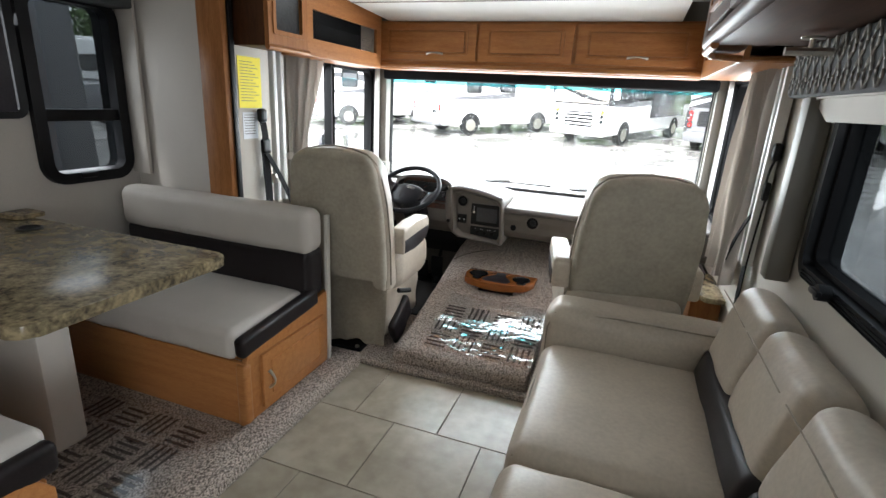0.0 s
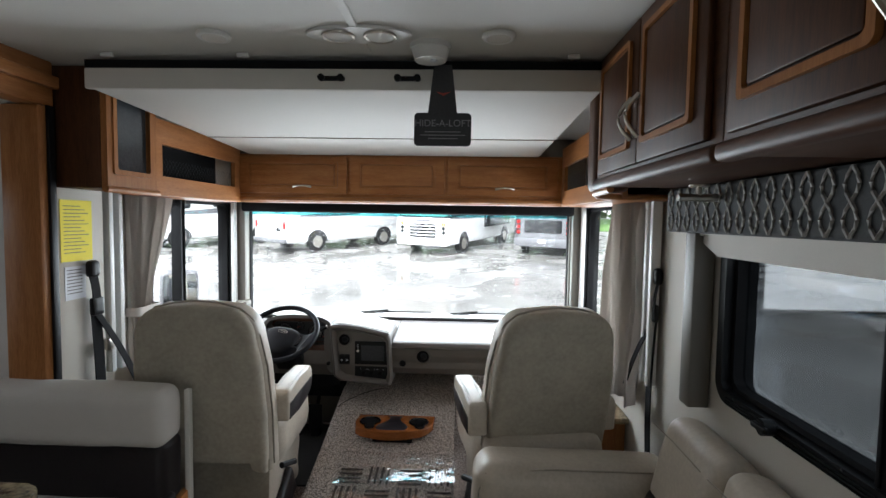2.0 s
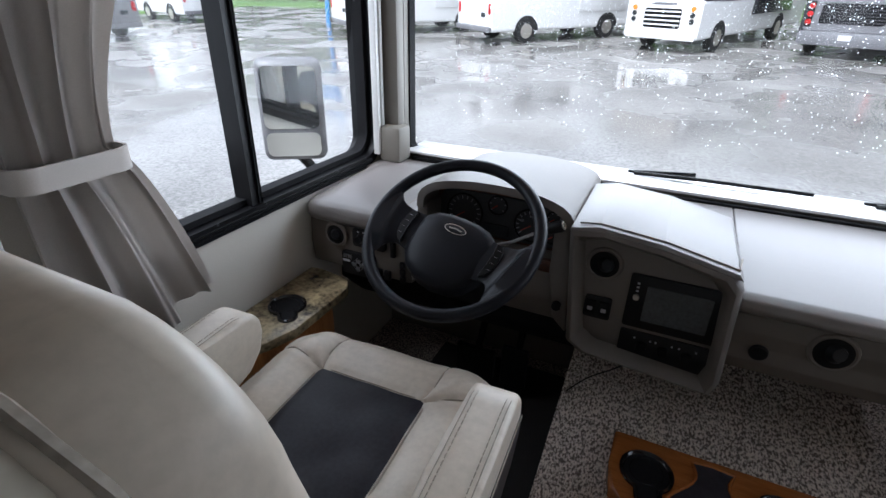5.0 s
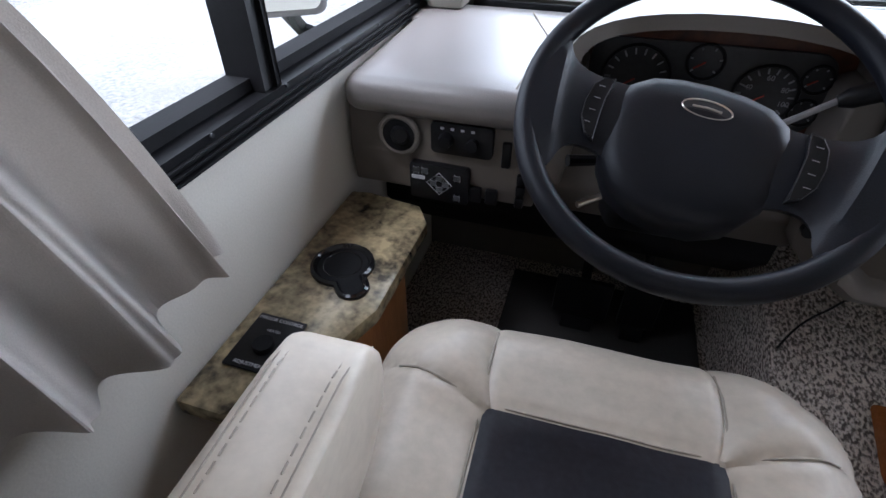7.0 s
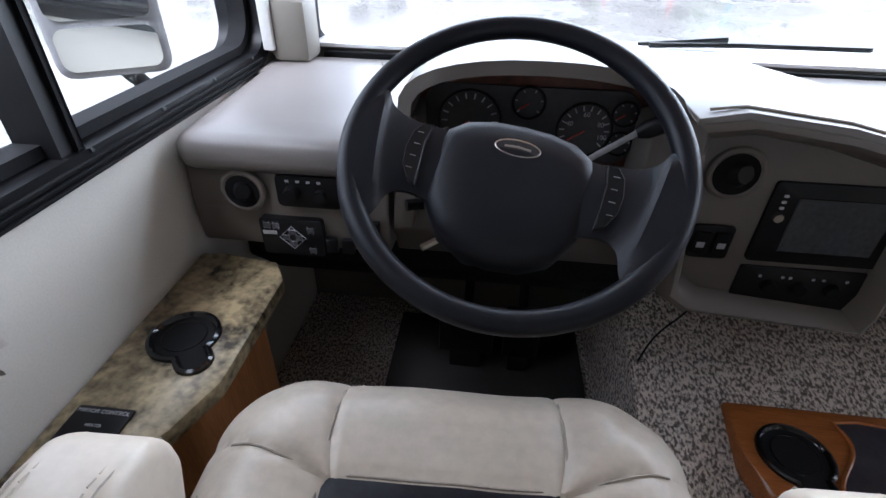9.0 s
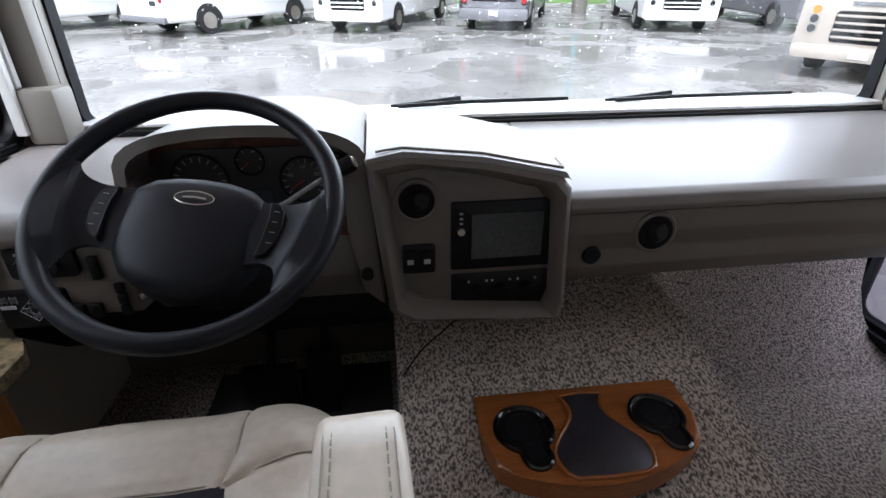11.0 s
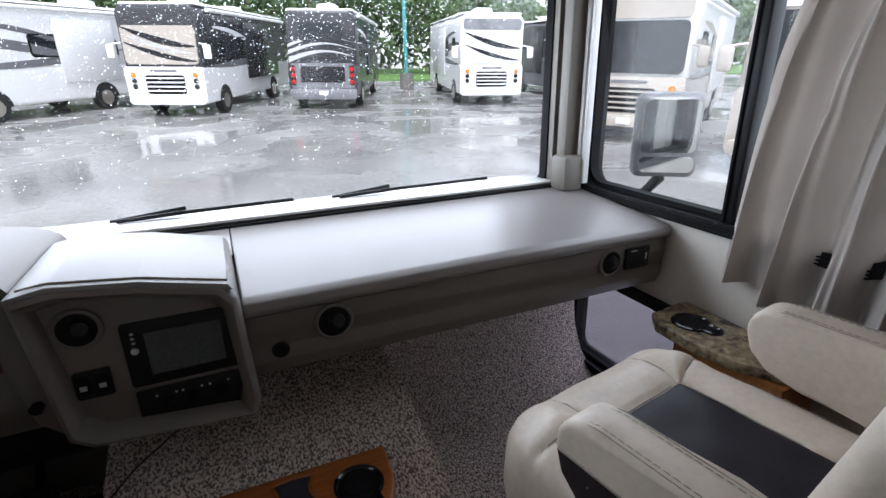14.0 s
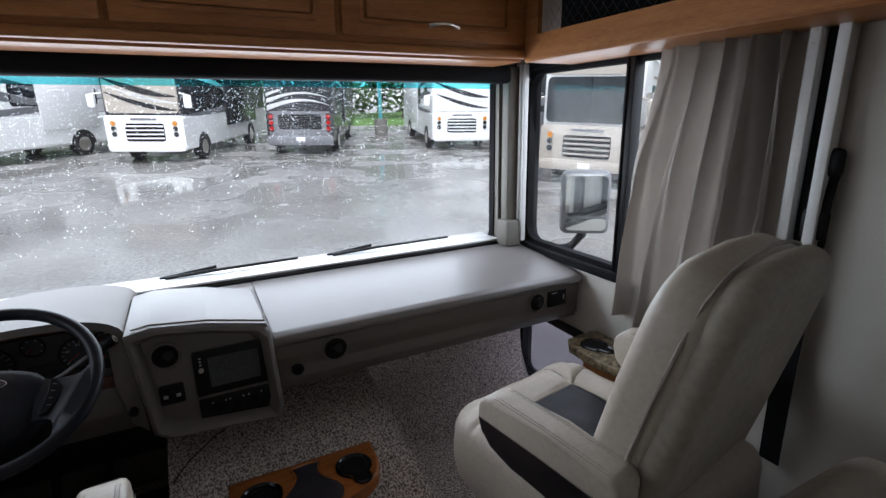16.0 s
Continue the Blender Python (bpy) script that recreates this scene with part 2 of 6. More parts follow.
def structure(name, bm, material, label, category):
    ob = mesh_object(name, bm, material)
    ORIGIN[ob] = Vector((0, 0, 0))
    return tagged(ob, label, category, kind="structure")


def box(x0, x1, y0, y1, z0, z1, bevel=0.0, bm=None, seg=2):
    bm = bm or bmesh.new()
    geo = bmesh.ops.create_cube(bm, size=1)
    for v in geo["verts"]:
        v.co = Vector((x0 + (v.co.x + 0.5) * (x1 - x0), y0 + (v.co.y + 0.5) * (y1 - y0), z0 + (v.co.z + 0.5) * (z1 - z0)))
    if bevel:
        edges = {e for v in geo["verts"] for e in v.link_edges}
        bmesh.ops.bevel(bm, geom=list(edges), offset=bevel, segments=seg, affect="EDGES", profile=0.5)
    return bm


def pillow(centre, size, r, bulge=(0, 0, 0), n=8, wrinkle=0.0, m=None, bm=None, taper=0.0, drop=0.0):
    """A soft rounded box; bulge puffs each axis, taper narrows x towards the top."""
    bm = bm or bmesh.new()
    b2 = bmesh.new()
    bmesh.ops.create_cube(b2, size=2)
    bmesh.ops.subdivide_edges(b2, edges=b2.edges[:], cuts=n, use_grid_fill=True)
    h = [s / 2 for s in size]
    seed = sum(centre) * 7.3
    for v in b2.verts:
        u = [max(-1, min(1, c)) for c in v.co]
        q = []
        for i in range(3):
            k = u[i]
            s = 1 if k >= 0 else -1
            edge = 1 - 2 * max(1, round((n + 1) * 0.2)) / (n + 1)
            q.append(s * (abs(k) / edge * (h[i] - r) if abs(k) <= edge else (h[i] - r) + (abs(k) - edge) / (1 - edge) * r))
        inner = Vector([max(-(h[i] - r), min(h[i] - r, q[i])) for i in range(3)])
        d = Vector(q) - inner
        p = inner + (d.normalized() * r if d.length > 1e-6 else Vector((0, 0, 0)))
        for i in range(3):
            if bulge[i]:
                a, b = [j for j in range(3) if j != i]
                p[i] += bulge[i] * u[i] * (1 - u[a] ** 2) * (1 - u[b] ** 2)
        if taper:
            p.x *= 1 - taper * (u[2] + 1) / 2
        if drop:
            p.z -= drop * abs(u[0]) ** 4 * max(0, u[2])
        if wrinkle:
            nz = noise.noise(Vector((p.x * 9 + seed, p.y * 9, p.z * 9)))
            p += Vector(u).normalized() * wrinkle * nz
        v.co = p
    mw = Matrix.Translation(centre) @ (m or Matrix())
    bmesh.ops.transform(b2, matrix=mw, verts=b2.verts[:])
    tmp = bpy.data.meshes.new("scratch")
    b2.to_mesh(tmp)
    b2.free()
    bm.from_mesh(tmp)
    bpy.data.meshes.remove(tmp)
    return bm


def prism(outline, axis, a0, a1, bevel=0.0, bm=None, seg=2):
    """An outline of pairs pushed along an axis: x gets (y, z), y gets (x, z), z gets (x, y)."""
    bm = bm or bmesh.new()

    def at(p, a):
        return {"x": (a, p[0], p[1]), "y": (p[0], a, p[1]), "z": (p[0], p[1], a)}[axis]
    lo = [bm.verts.new(at(p, a0)) for p in outline]
    hi = [bm.verts.new(at(p, a1)) for p in outline]
    k = len(outline)
    faces = [bm.faces.new(lo[::-1]), bm.faces.new(hi)]
    for i in range(k):
        faces.append(bm.faces.new((lo[i], lo[(i + 1) % k], hi[(i + 1) % k], hi[i])))
    if bevel:
        edges = {e for v in lo + hi for e in v.link_edges}
        bmesh.ops.bevel(bm, geom=list(edges), offset=bevel, segments=seg, affect="EDGES", profile=0.5, clamp_overlap=True)
    return bm


def rrect(a0, a1, b0, b1, r, k=6):
    pts = []
    for ca, cb, s in ((a1 - r, b0 + r, -90), (a1 - r, b1 - r, 0), (a0 + r, b1 - r, 90), (a0 + r, b0 + r, 180)):
        for i in range(k + 1):
            g = radians(s + 90 * i / k)
            pts.append((ca + r * math.cos(g), cb + r * math.sin(g)))
    return pts


def ring(axis, p0, p1, a0, a1, b0, b1, width, r, bm=None, k=6):
    """A frame with rounded corners in the plane across an axis."""
    bm = bm or bmesh.new()
    outer = rrect(a0, a1, b0, b1, r, k)
    inner = rrect(a0 + width, a1 - width, b0 + width, b1 - width, max(r - width, 0.012), k)

    def at(p, a):
        return {"x": (a, p[0], p[1]), "y": (p[0], a, p[1]), "z": (p[0], p[1], a)}[axis]
    loops = [[bm.verts.new(at(p, d)) for p in o] for o, d in ((outer, p0), (outer, p1), (inner, p1), (inner, p0))]
    m = len(outer)
    for j in range(4):
        A, B = loops[j], loops[(j + 1) % 4]
        for i in range(m):
            bm.faces.new((A[i], A[(i + 1) % m], B[(i + 1) % m], B[i]))
    return bm


def tube(points, r, n=8, closed=False, bm=None):
    bm = bm or bmesh.new()
    pts = [Vector(p) for p in points]
    k = len(pts)
    loops = []
    up = Vector((0, 0, 1))
    for i, p in enumerate(pts):
        a = pts[(i - 1) % k] if closed or i else pts[0]
        b = pts[(i + 1) % k] if closed or i < k - 1 else pts[-1]
        d = (b - a).normalized()
        s = d.cross(up)
        if s.length < 0.05:
            s = d.cross(Vector((1, 0, 0)))
        s.normalize()
        t = s.cross(d)
        rr = r[i] if isinstance(r, (list, tuple)) else r
        loops.append([bm.verts.new(p + s * rr * math.cos(2 * math.pi * j / n) + t * rr * math.sin(2 * math.pi * j / n)) for j in range(n)])
    for i in range(k if closed else k - 1):
        A, B = loops[i], loops[(i + 1) % k]
        for j in range(n):
            bm.faces.new((A[j], A[(j + 1) % n], B[(j + 1) % n], B[j]))
    if not closed:
        bm.faces.new(loops[0][::-1])
        bm.faces.new(loops[-1])
    return bm


def disc(centre, axis, r, depth, n=24, bm=None, r2=None):
    """A short cylinder or cone along an axis vector."""
    bm = bm or bmesh.new()
    q = Vector(axis).to_track_quat("Z", "Y").to_matrix().to_4x4()
    bmesh.ops.create_cone(bm, cap_ends=True, segments=n, radius1=r, radius2=r if r2 is None else r2, depth=depth, matrix=Matrix.Translation(centre) @ q)
    return bm


def torus(centre, axis, R, r, n=28, k=8, bm=None):
    q = Vector(axis).to_track_quat("Z", "Y").to_matrix()
    c = Vector(centre)
    bm = bm or bmesh.new()
    rows = []
    for i in range(n):
        g = 2 * math.pi * i / n
        rows.append([bm.verts.new(c + q @ Vector(((R + r * math.cos(2 * math.pi * j / k)) * math.cos(g), (R + r * math.cos(2 * math.pi * j / k)) * math.sin(g), r * math.sin(2 * math.pi * j / k)))) for j in range(k)])
    for i in range(n):
        A, B = rows[i], rows[(i + 1) % n]
        for j in range(k):
            bm.faces.new((A[j], B[j], B[(j + 1) % k], A[(j + 1) % k]))
    return bm


def wall(axis, p0, p1, a0, a1, z0, z1, holes, bm=None):
    """A wall across an axis with real rectangular openings (a0, a1, z0, z1)."""
    bm = bm or bmesh.new()
    A = sorted({a0, a1, *[h[0] for h in holes], *[h[1] for h in holes]})
    Z = sorted({z0, z1, *[h[2] for h in holes], *[h[3] for h in holes]})
    cache = {}

    def v(p, a, z):
        key = (p, a, z)
        if key not in cache:
            cache[key] = bm.verts.new((p, a, z) if axis == "x" else (a, p, z))
        return cache[key]

    def solid(i, j):
        if not (0 <= i < len(A) - 1 and 0 <= j < len(Z) - 1):
            return False
        ca, cz = (A[i] + A[i + 1]) / 2, (Z[j] + Z[j + 1]) / 2
        return not any(h[0] < ca < h[1] and h[2] < cz < h[3] for h in holes)
    for i in range(len(A) - 1):
        for j in range(len(Z) - 1):
            if not solid(i, j):
                continue
            for p in (p0, p1):
                bm.faces.new((v(p, A[i], Z[j]), v(p, A[i + 1], Z[j]), v(p, A[i + 1], Z[j + 1]), v(p, A[i], Z[j + 1])))
            if not solid(i - 1, j):
                bm.faces.new((v(p0, A[i], Z[j]), v(p1, A[i], Z[j]), v(p1, A[i], Z[j + 1]), v(p0, A[i], Z[j + 1])))
            if not solid(i + 1, j):
                bm.faces.new((v(p0, A[i + 1], Z[j]), v(p1, A[i + 1], Z[j]), v(p1, A[i + 1], Z[j + 1]), v(p0, A[i + 1], Z[j + 1])))
            if not solid(i, j - 1):
                bm.faces.new((v(p0, A[i], Z[j]), v(p1, A[i], Z[j]), v(p1, A[i + 1], Z[j]), v(p0, A[i + 1], Z[j])))
            if not solid(i, j + 1):
                bm.faces.new((v(p0, A[i], Z[j + 1]), v(p1, A[i], Z[j + 1]), v(p1, A[i + 1], Z[j + 1]), v(p0, A[i + 1], Z[j + 1])))
    return bm


def text_mesh(body, size, m, thickness=0.001):
    cu = bpy.data.curves.new("lettering", "FONT")
    cu.body, cu.size, cu.extrude, cu.align_x, cu.align_y = body, size, thickness, "CENTER", "CENTER"
    ob = bpy.data.objects.new("lettering", cu)
    scene.collection.objects.link(ob)
    me = bpy.data.meshes.new_from_object(ob.evaluated_get(bpy.context.evaluated_depsgraph_get()))
    bpy.data.objects.remove(ob)
    bm = bmesh.new()
    bm.from_mesh(me)
    bpy.data.meshes.remove(me)
    bmesh.ops.transform(bm, matrix=m, verts=bm.verts[:])
    return bm


# ---- the coach shell ----
XL, XR, XS, YF, CZ = -1.10, 1.31, -1.74, 4.33, 2.03
structure("subfloor", box(XS - 0.08, XR + 0.1, -1.7, YF + 0.05, -0.12, -0.012), GROUT, "grout bed under the stone tiles", "floor")
structure("wall_left_front", wall("x", XL - 0.07, XL, 2.68, YF, -0.1, CZ, [(3.20, 4.21, 0.775, 1.59)]), WALL, "cream vinyl side wall beside the driver", "wall")
# the last opening, at the unseen rear, is invented for the added fill lamp
structure("wall_right", wall("x", XR, XR + 0.07, -1.6, YF, -0.1, CZ, [(3.20, 4.23, 0.765, 1.59), (3.66, 4.24, 0.06, 0.47), (1.22, 2.47, 0.93, 1.53), (-1.2, -0.4, 0.2, 1.75)]), WALL, "cream vinyl side wall beside the sofa", "wall")
structure("wall_front", wall("y", YF - 0.05, YF, XL, XR, -0.1, CZ, [(-1.02, 1.215, 0.79, 1.56)]), PILLAR, "front wall around the windshield", "wall")
structure("wall_slide", wall("x", XS - 0.06, XS, 0.5, 2.74, -0.1, 1.87, [(1.45, 2.13, 1.24, 1.75), (2.22, 2.60, 0.93, 1.75)]), SLIDEWALL, "beige vinyl outer wall of the slide-out", "wall")
structure("wall_slide_end", box(XS, XL - 0.07, 2.68, 2.74, -0.1, 1.87), SLIDEWALL, "beige vinyl end wall of the slide-out", "wall")
structure("wall_slide_rear", box(XS, XL, 0.44, 0.5, -0.1, 1.87), SLIDEWALL, "rear end wall of the slide-out", "wall")
structure("wall_left_rear", box(XL - 0.07, XL, -1.6, 0.44, -0.1, CZ), WALL, "cream vinyl wall behind the slide-out", "wall")
structure("wall_rear", wall("y", -1.66, -1.6, XL, XR, -0.1, CZ, []), WALL, "plain rear wall closing the room", "wall")
structure("ceiling", box(XL, XR, -1.6, YF, CZ, CZ + 0.06), CEIL, "off-white padded vinyl ceiling", "ceiling")
structure("slide_ceiling", box(XS, XL + 0.02, 0.5, 2.68, 1.87, 1.93), CEIL, "white ceiling of the slide-out", "ceiling")
structure("slide_header_trim", box(XL - 0.02, XL + 0.06, 0.3, 2.68, 1.865, CZ, 0.008), OAK, "brown wood header over the slide-out opening", "trim")
structure("slide_header_moulding", box(XL + 0.06, XL + 0.085, 0.3, 2.68, 1.93, 1.975, 0.006), OAK, "wood moulding strip along the slide-out header", "trim")
structure("slide_jamb_trim", box(XL - 0.08, XL + 0.065, 2.60, 2.68, 0.06, 1.865, 0.012), OAKZ, "upright brown wood trim beside the slide-out", "trim")
structure("slide_jamb_seal", box(XL + 0.066, XL + 0.078, 2.632, 2.66, 0.06, 1.865, 0.002), BLACK, "black rubber seal on the slide-out jamb", "trim")
structure("side_panel_left", box(XL, XL + 0.05, 2.684, 2.93, 0.0, 1.575, 0.006), WALL, "cream wall panel behind the driver seat", "wall")

# floors
structure("carpet_slide", box(XS, -0.47, 0.5, 2.68, -0.012, 0.05, 0.02), CARPET, "brown flecked carpet on the slide-out floor", "floor")
structure("carpet_cab", box(XL, XR, 2.80, YF - 0.05, -0.012, 0.03, 0.012), CARPET, "brown flecked carpet on the cab floor", "floor")
structure("carpet_strip", box(-0.56, -0.42, 1.45, 2.795, -0.012, 0.075, 0.03, seg=4), CARPET, "rolled carpet edge along the slide-out", "floor")

# sloped engine cover between the seats
hump = prism([(2.83, 0.026), (2.84, 0.085), (2.88, 0.11), (3.45, 0.225), (3.95, 0.375), (4.25, 0.43), (4.275, 0.026)], "x", -0.268, 0.452, 0.02)
structure("engine_cover", hump, CARPET, "carpeted engine cover between the cab seats", "engine cover")
structure("kick_panel", prism([(3.92, 0.026), (4.0, 0.036), (4.08, 0.065), (4.14, 0.12), (4.18, 0.20), (4.20, 0.30), (4.205, 0.545), (4.275, 0.545), (4.275, 0.026)], "x", 0.456, XR - 0.004), CARPET, "carpeted kick panel under the dash", "panel")
structure("driver_footwell_mat", box(-0.80, -0.285, 3.42, 4.2, 0.034, 0.046, 0.004), FOOTMAT, "dark mat in the driver footwell", "floor mat")


def windows():
    def window(name, label, side, y0, y1, z0, z1, mull, r, mats=BLACK, pane_mat=GLASS):
        x = XL if side < 0 else XR
        s = -1 if side < 0 else 1
        w = structure(name, ring("x", x - s * 0.014, x + s * 0.085, y0 - 0.012, y1 + 0.012, z0 - 0.012, z1 + 0.012, 0.036, r), mats, label, "window")
        part("window_track", ring("x", x + s * 0.012, x + s * 0.05, y0 + 0.026, y1 - 0.026, z0 + 0.026, z1 - 0.026, 0.016, r * 0.8), BLACKM, w)
        if mull:
            part("mullion", box(x - s * 0.004, x + s * 0.045, mull - 0.019, mull + 0.019, z0 + 0.02, z1 - 0.02, 0.004), BLACK, w)
            part("mullion_seal", box(x - s * 0.009, x - s * 0.004, mull + 0.006, mull + 0.016, z0 + 0.026, z1 - 0.026, 0.002), BLACKM, w)
            for i in range(3):
                part("sill_ridge", box(*sorted((x - s * 0.021, x - s * 0.014)), y0 + 0.06, y1 - 0.06, z0 - 0.008 + i * 0.009, z0 - 0.004 + i * 0.009, 0.0015), BLACKM, w)
            for i in range(6):
                part("screw", disc((x - s * 0.0155, y0 + 0.1 + i * (y1 - y0 - 0.2) / 5, z0 + 0.021), (1, 0, 0), 0.0030, 0.003, 8), SIGNC, w)
            spans = ((y0 + 0.03, mull - 0.01), (mull + 0.01, y1 - 0.03))
        else:
            spans = ((y0 + 0.03, y1 - 0.03),)
        for i, (a, b) in enumerate(spans):
            p = part("pane", box(x + s * (0.03 + 0.012 * i), x + s * (0.034 + 0.012 * i), a, b, z0 + 0.03, z1 - 0.03), pane_mat, w)
            p.visible_shadow = False
        return w
    window("window_1", "black framed sliding window beside the driver", -1, 3.20, 4.21, 0.775, 1.59, 3.603, 0.10)
    window("window_2", "black framed sliding window beside the passenger", 1, 3.20, 4.23, 0.765, 1.59, 3.61, 0.10)
    window("window_3", "small low black framed window by the footwell", 1, 3.66, 4.24, 0.06, 0.47, 0, 0.08, pane_mat=GLASSM)
    w = window("window_4", "black framed sliding window behind the sofa", 1, 1.22, 2.47, 0.93, 1.53, 1.86, 0.07, pane_mat=GLASST)
    for y in (2.18, 1.5):
        k = part("window_latch", disc((XR - 0.035, y, 0.945), (1, 0, 0), 0.022, 0.03), BLACK, w)
        part("latch_knob", box(XR - 0.06, XR - 0.045, y - 0.03, y + 0.03, 0.937, 0.953, 0.004), BLACK, k)
    x = XS
    w = structure("window_5", ring("x", x - 0.085, x + 0.03, 2.185, 2.635, 0.90, 1.76, 0.05, 0.10), BLACK, "black framed window of the slide-out", "window")
    structure("window_6", ring("x", x - 0.085, x + 0.03, 1.44, 2.17, 1.205, 1.76, 0.035, 0.05), BLACK, "black framed window beside the dinette", "window")
    part("window_bar", box(x - 0.03, x + 0.02, 2.22, 2.6, 1.19, 1.245, 0.005), BLACK, w)
    for a, b in ((0.96, 1.22), (1.22, 1.72)):
        p = part("pane", box(x - 0.03, x - 0.026, 2.22, 2.6, a, b), GLASST, w)
        p.visible_shadow = False
    part("window_latch", box(x + 0.03, x + 0.05, 2.34, 2.42, 0.925, 0.95, 0.006), BLACK, w)
    ws = structure("windshield_frame", ring("y", YF - 0.02, YF + 0.02, -1.03, 1.225, 0.78, 1.57, 0.016, 0.04), BLACKM, "black rubber seal around the wide windshield", "window")
    g = part("pane", box(-1.02, 1.215, YF - 0.012, YF - 0.006, 0.79, 1.56), GLASS, ws)
    g.visible_shadow = False
    g = part("tint_band", box(-1.005, 1.2, YF - 0.017, YF - 0.014, 1.494, 1.555), TINT, ws, "teal tinted band of the windshield")
    g.visible_shadow = False
    # rain on the outside of the glass
    rng = random.Random(4)
    bm = bmesh.new()
    for i in range(7500):
        x, z = rng.uniform(-1.0, 1.2), 0.82 + 0.7 * rng.random() ** 0.4
        r = rng.choice((0.0004, 0.0005, 0.0006, 0.0008, 0.0011))
        vs = [bm.verts.new((x + r * math.cos(g * 1.047), YF + 0.0005, z + r * 1.3 * math.sin(g * 1.047))) for g in range(6)]
        top = bm.verts.new((x, YF + r * 0.7, z))
        for j in range(6):
            bm.faces.new((vs[j], vs[(j + 1) % 6], top))
    d = part("rain_drop", bm, DROP, ws)
    tagged(d, kind="stuff")
    d.visible_shadow = False
    bm = bmesh.new()
    for i in range(2600):
        y, z = rng.uniform(3.62, 4.18), rng.uniform(0.83, 1.54)
        r = rng.choice((0.0005, 0.0007, 0.001))
        vs = [bm.verts.new((XR + 0.05, y + r * math.cos(g * 1.047), z + r * 1.2 * math.sin(g * 1.047))) for g in range(6)]
        top = bm.verts.new((XR + 0.05 + r * 0.7, y, z))
        for j in range(6):
            bm.faces.new((vs[j], vs[(j + 1) % 6], top))
    d = part("rain_drop", bm, DROP, bpy.data.objects["window_2"])
    tagged(d, kind="stuff")
    d.visible_shadow = False


windows()
structure("windshield_inner_sill", box(-1.015, 1.21, 4.264, 4.345, 0.7905, 0.8005, 0.003), RV_W, "white ledge along the foot of the windshield", "trim")
structure("windshield_sill", box(-1.02, 1.215, YF + 0.02, YF + 0.10, 0.755, 0.80, 0.008), RV_W, "white outer ledge below the windshield", "trim")
single("roller_blind", box(-1.03, 1.225, YF - 0.14, YF - 0.065, 1.512, 1.585, 0.02, seg=3), BLACKM, "rolled black blind above the windshield", "blind")


# ---- cab: pillars, tracks, curtains ----
def pillars():
    for s, x in ((-1, XL), (1, XR)):
        a = thing("pillar_cover", (x - s * 0.05, 4.26, 0.78), "taupe plastic cover on the windshield pillar", "pillar", "windshield pillars")
        x0, x1 = sorted((x - s * 0.004, x - s * 0.09))
        part("pillar_panel", box(x0, x1, 4.215, YF - 0.062, 0.775, 1.585, 0.012), PILLAR, a)
        x0, x1 = sorted((x - s * 0.030, x - s * 0.115))
        part("pillar_bracket", box(x0, x1, 4.175, 4.26, 0.775, 0.90, 0.012), PILLAR, a)
        t = thing("blind_track", (x - s * 0.03, 4.19, 0.80), "white upright blind track with a dark slot", "curtain track", "front blind tracks")
        for y in (4.172, 4.198):
            x0, x1 = sorted((x - s * 0.016, x - s * 0.04))
            part("track_rail", box(x0, x1, y - 0.008, y + 0.008, 0.80, 1.59, 0.003), ALU, t)
        x0, x1 = sorted((x - s * 0.016, x - s * 0.024))
        part("track_slot", box(x0, x1, 4.180, 4.190, 0.80, 1.59), BLACK, t)
    for s, x in ((-1, XL + 0.01), (1, XR)):
        t = thing("curtain_track", (x - s * 0.04, 2.99, 0.79), "white aluminium upright curtain track with screws", "curtain track", "curtain tracks")
        for y in (2.962, 3.022):
            x0, x1 = sorted((x - s * 0.012, x - s * 0.052))
            part("track_rail", box(x0, x1, y - 0.013, y + 0.013, 0.79, 1.585, 0.003), ALU, t)
        x0, x1 = sorted((x - s * 0.012, x - s * 0.022))
        part("track_slot", box(x0, x1, 2.976, 3.008, 0.79, 1.585), BLACKM, t)
        for z in (0.83, 1.53, 1.56):
            part("screw", disc((x - s * 0.053, 3.022, z), (1, 0, 0), 0.004, 0.003, 8), CHROME, t)


pillars()


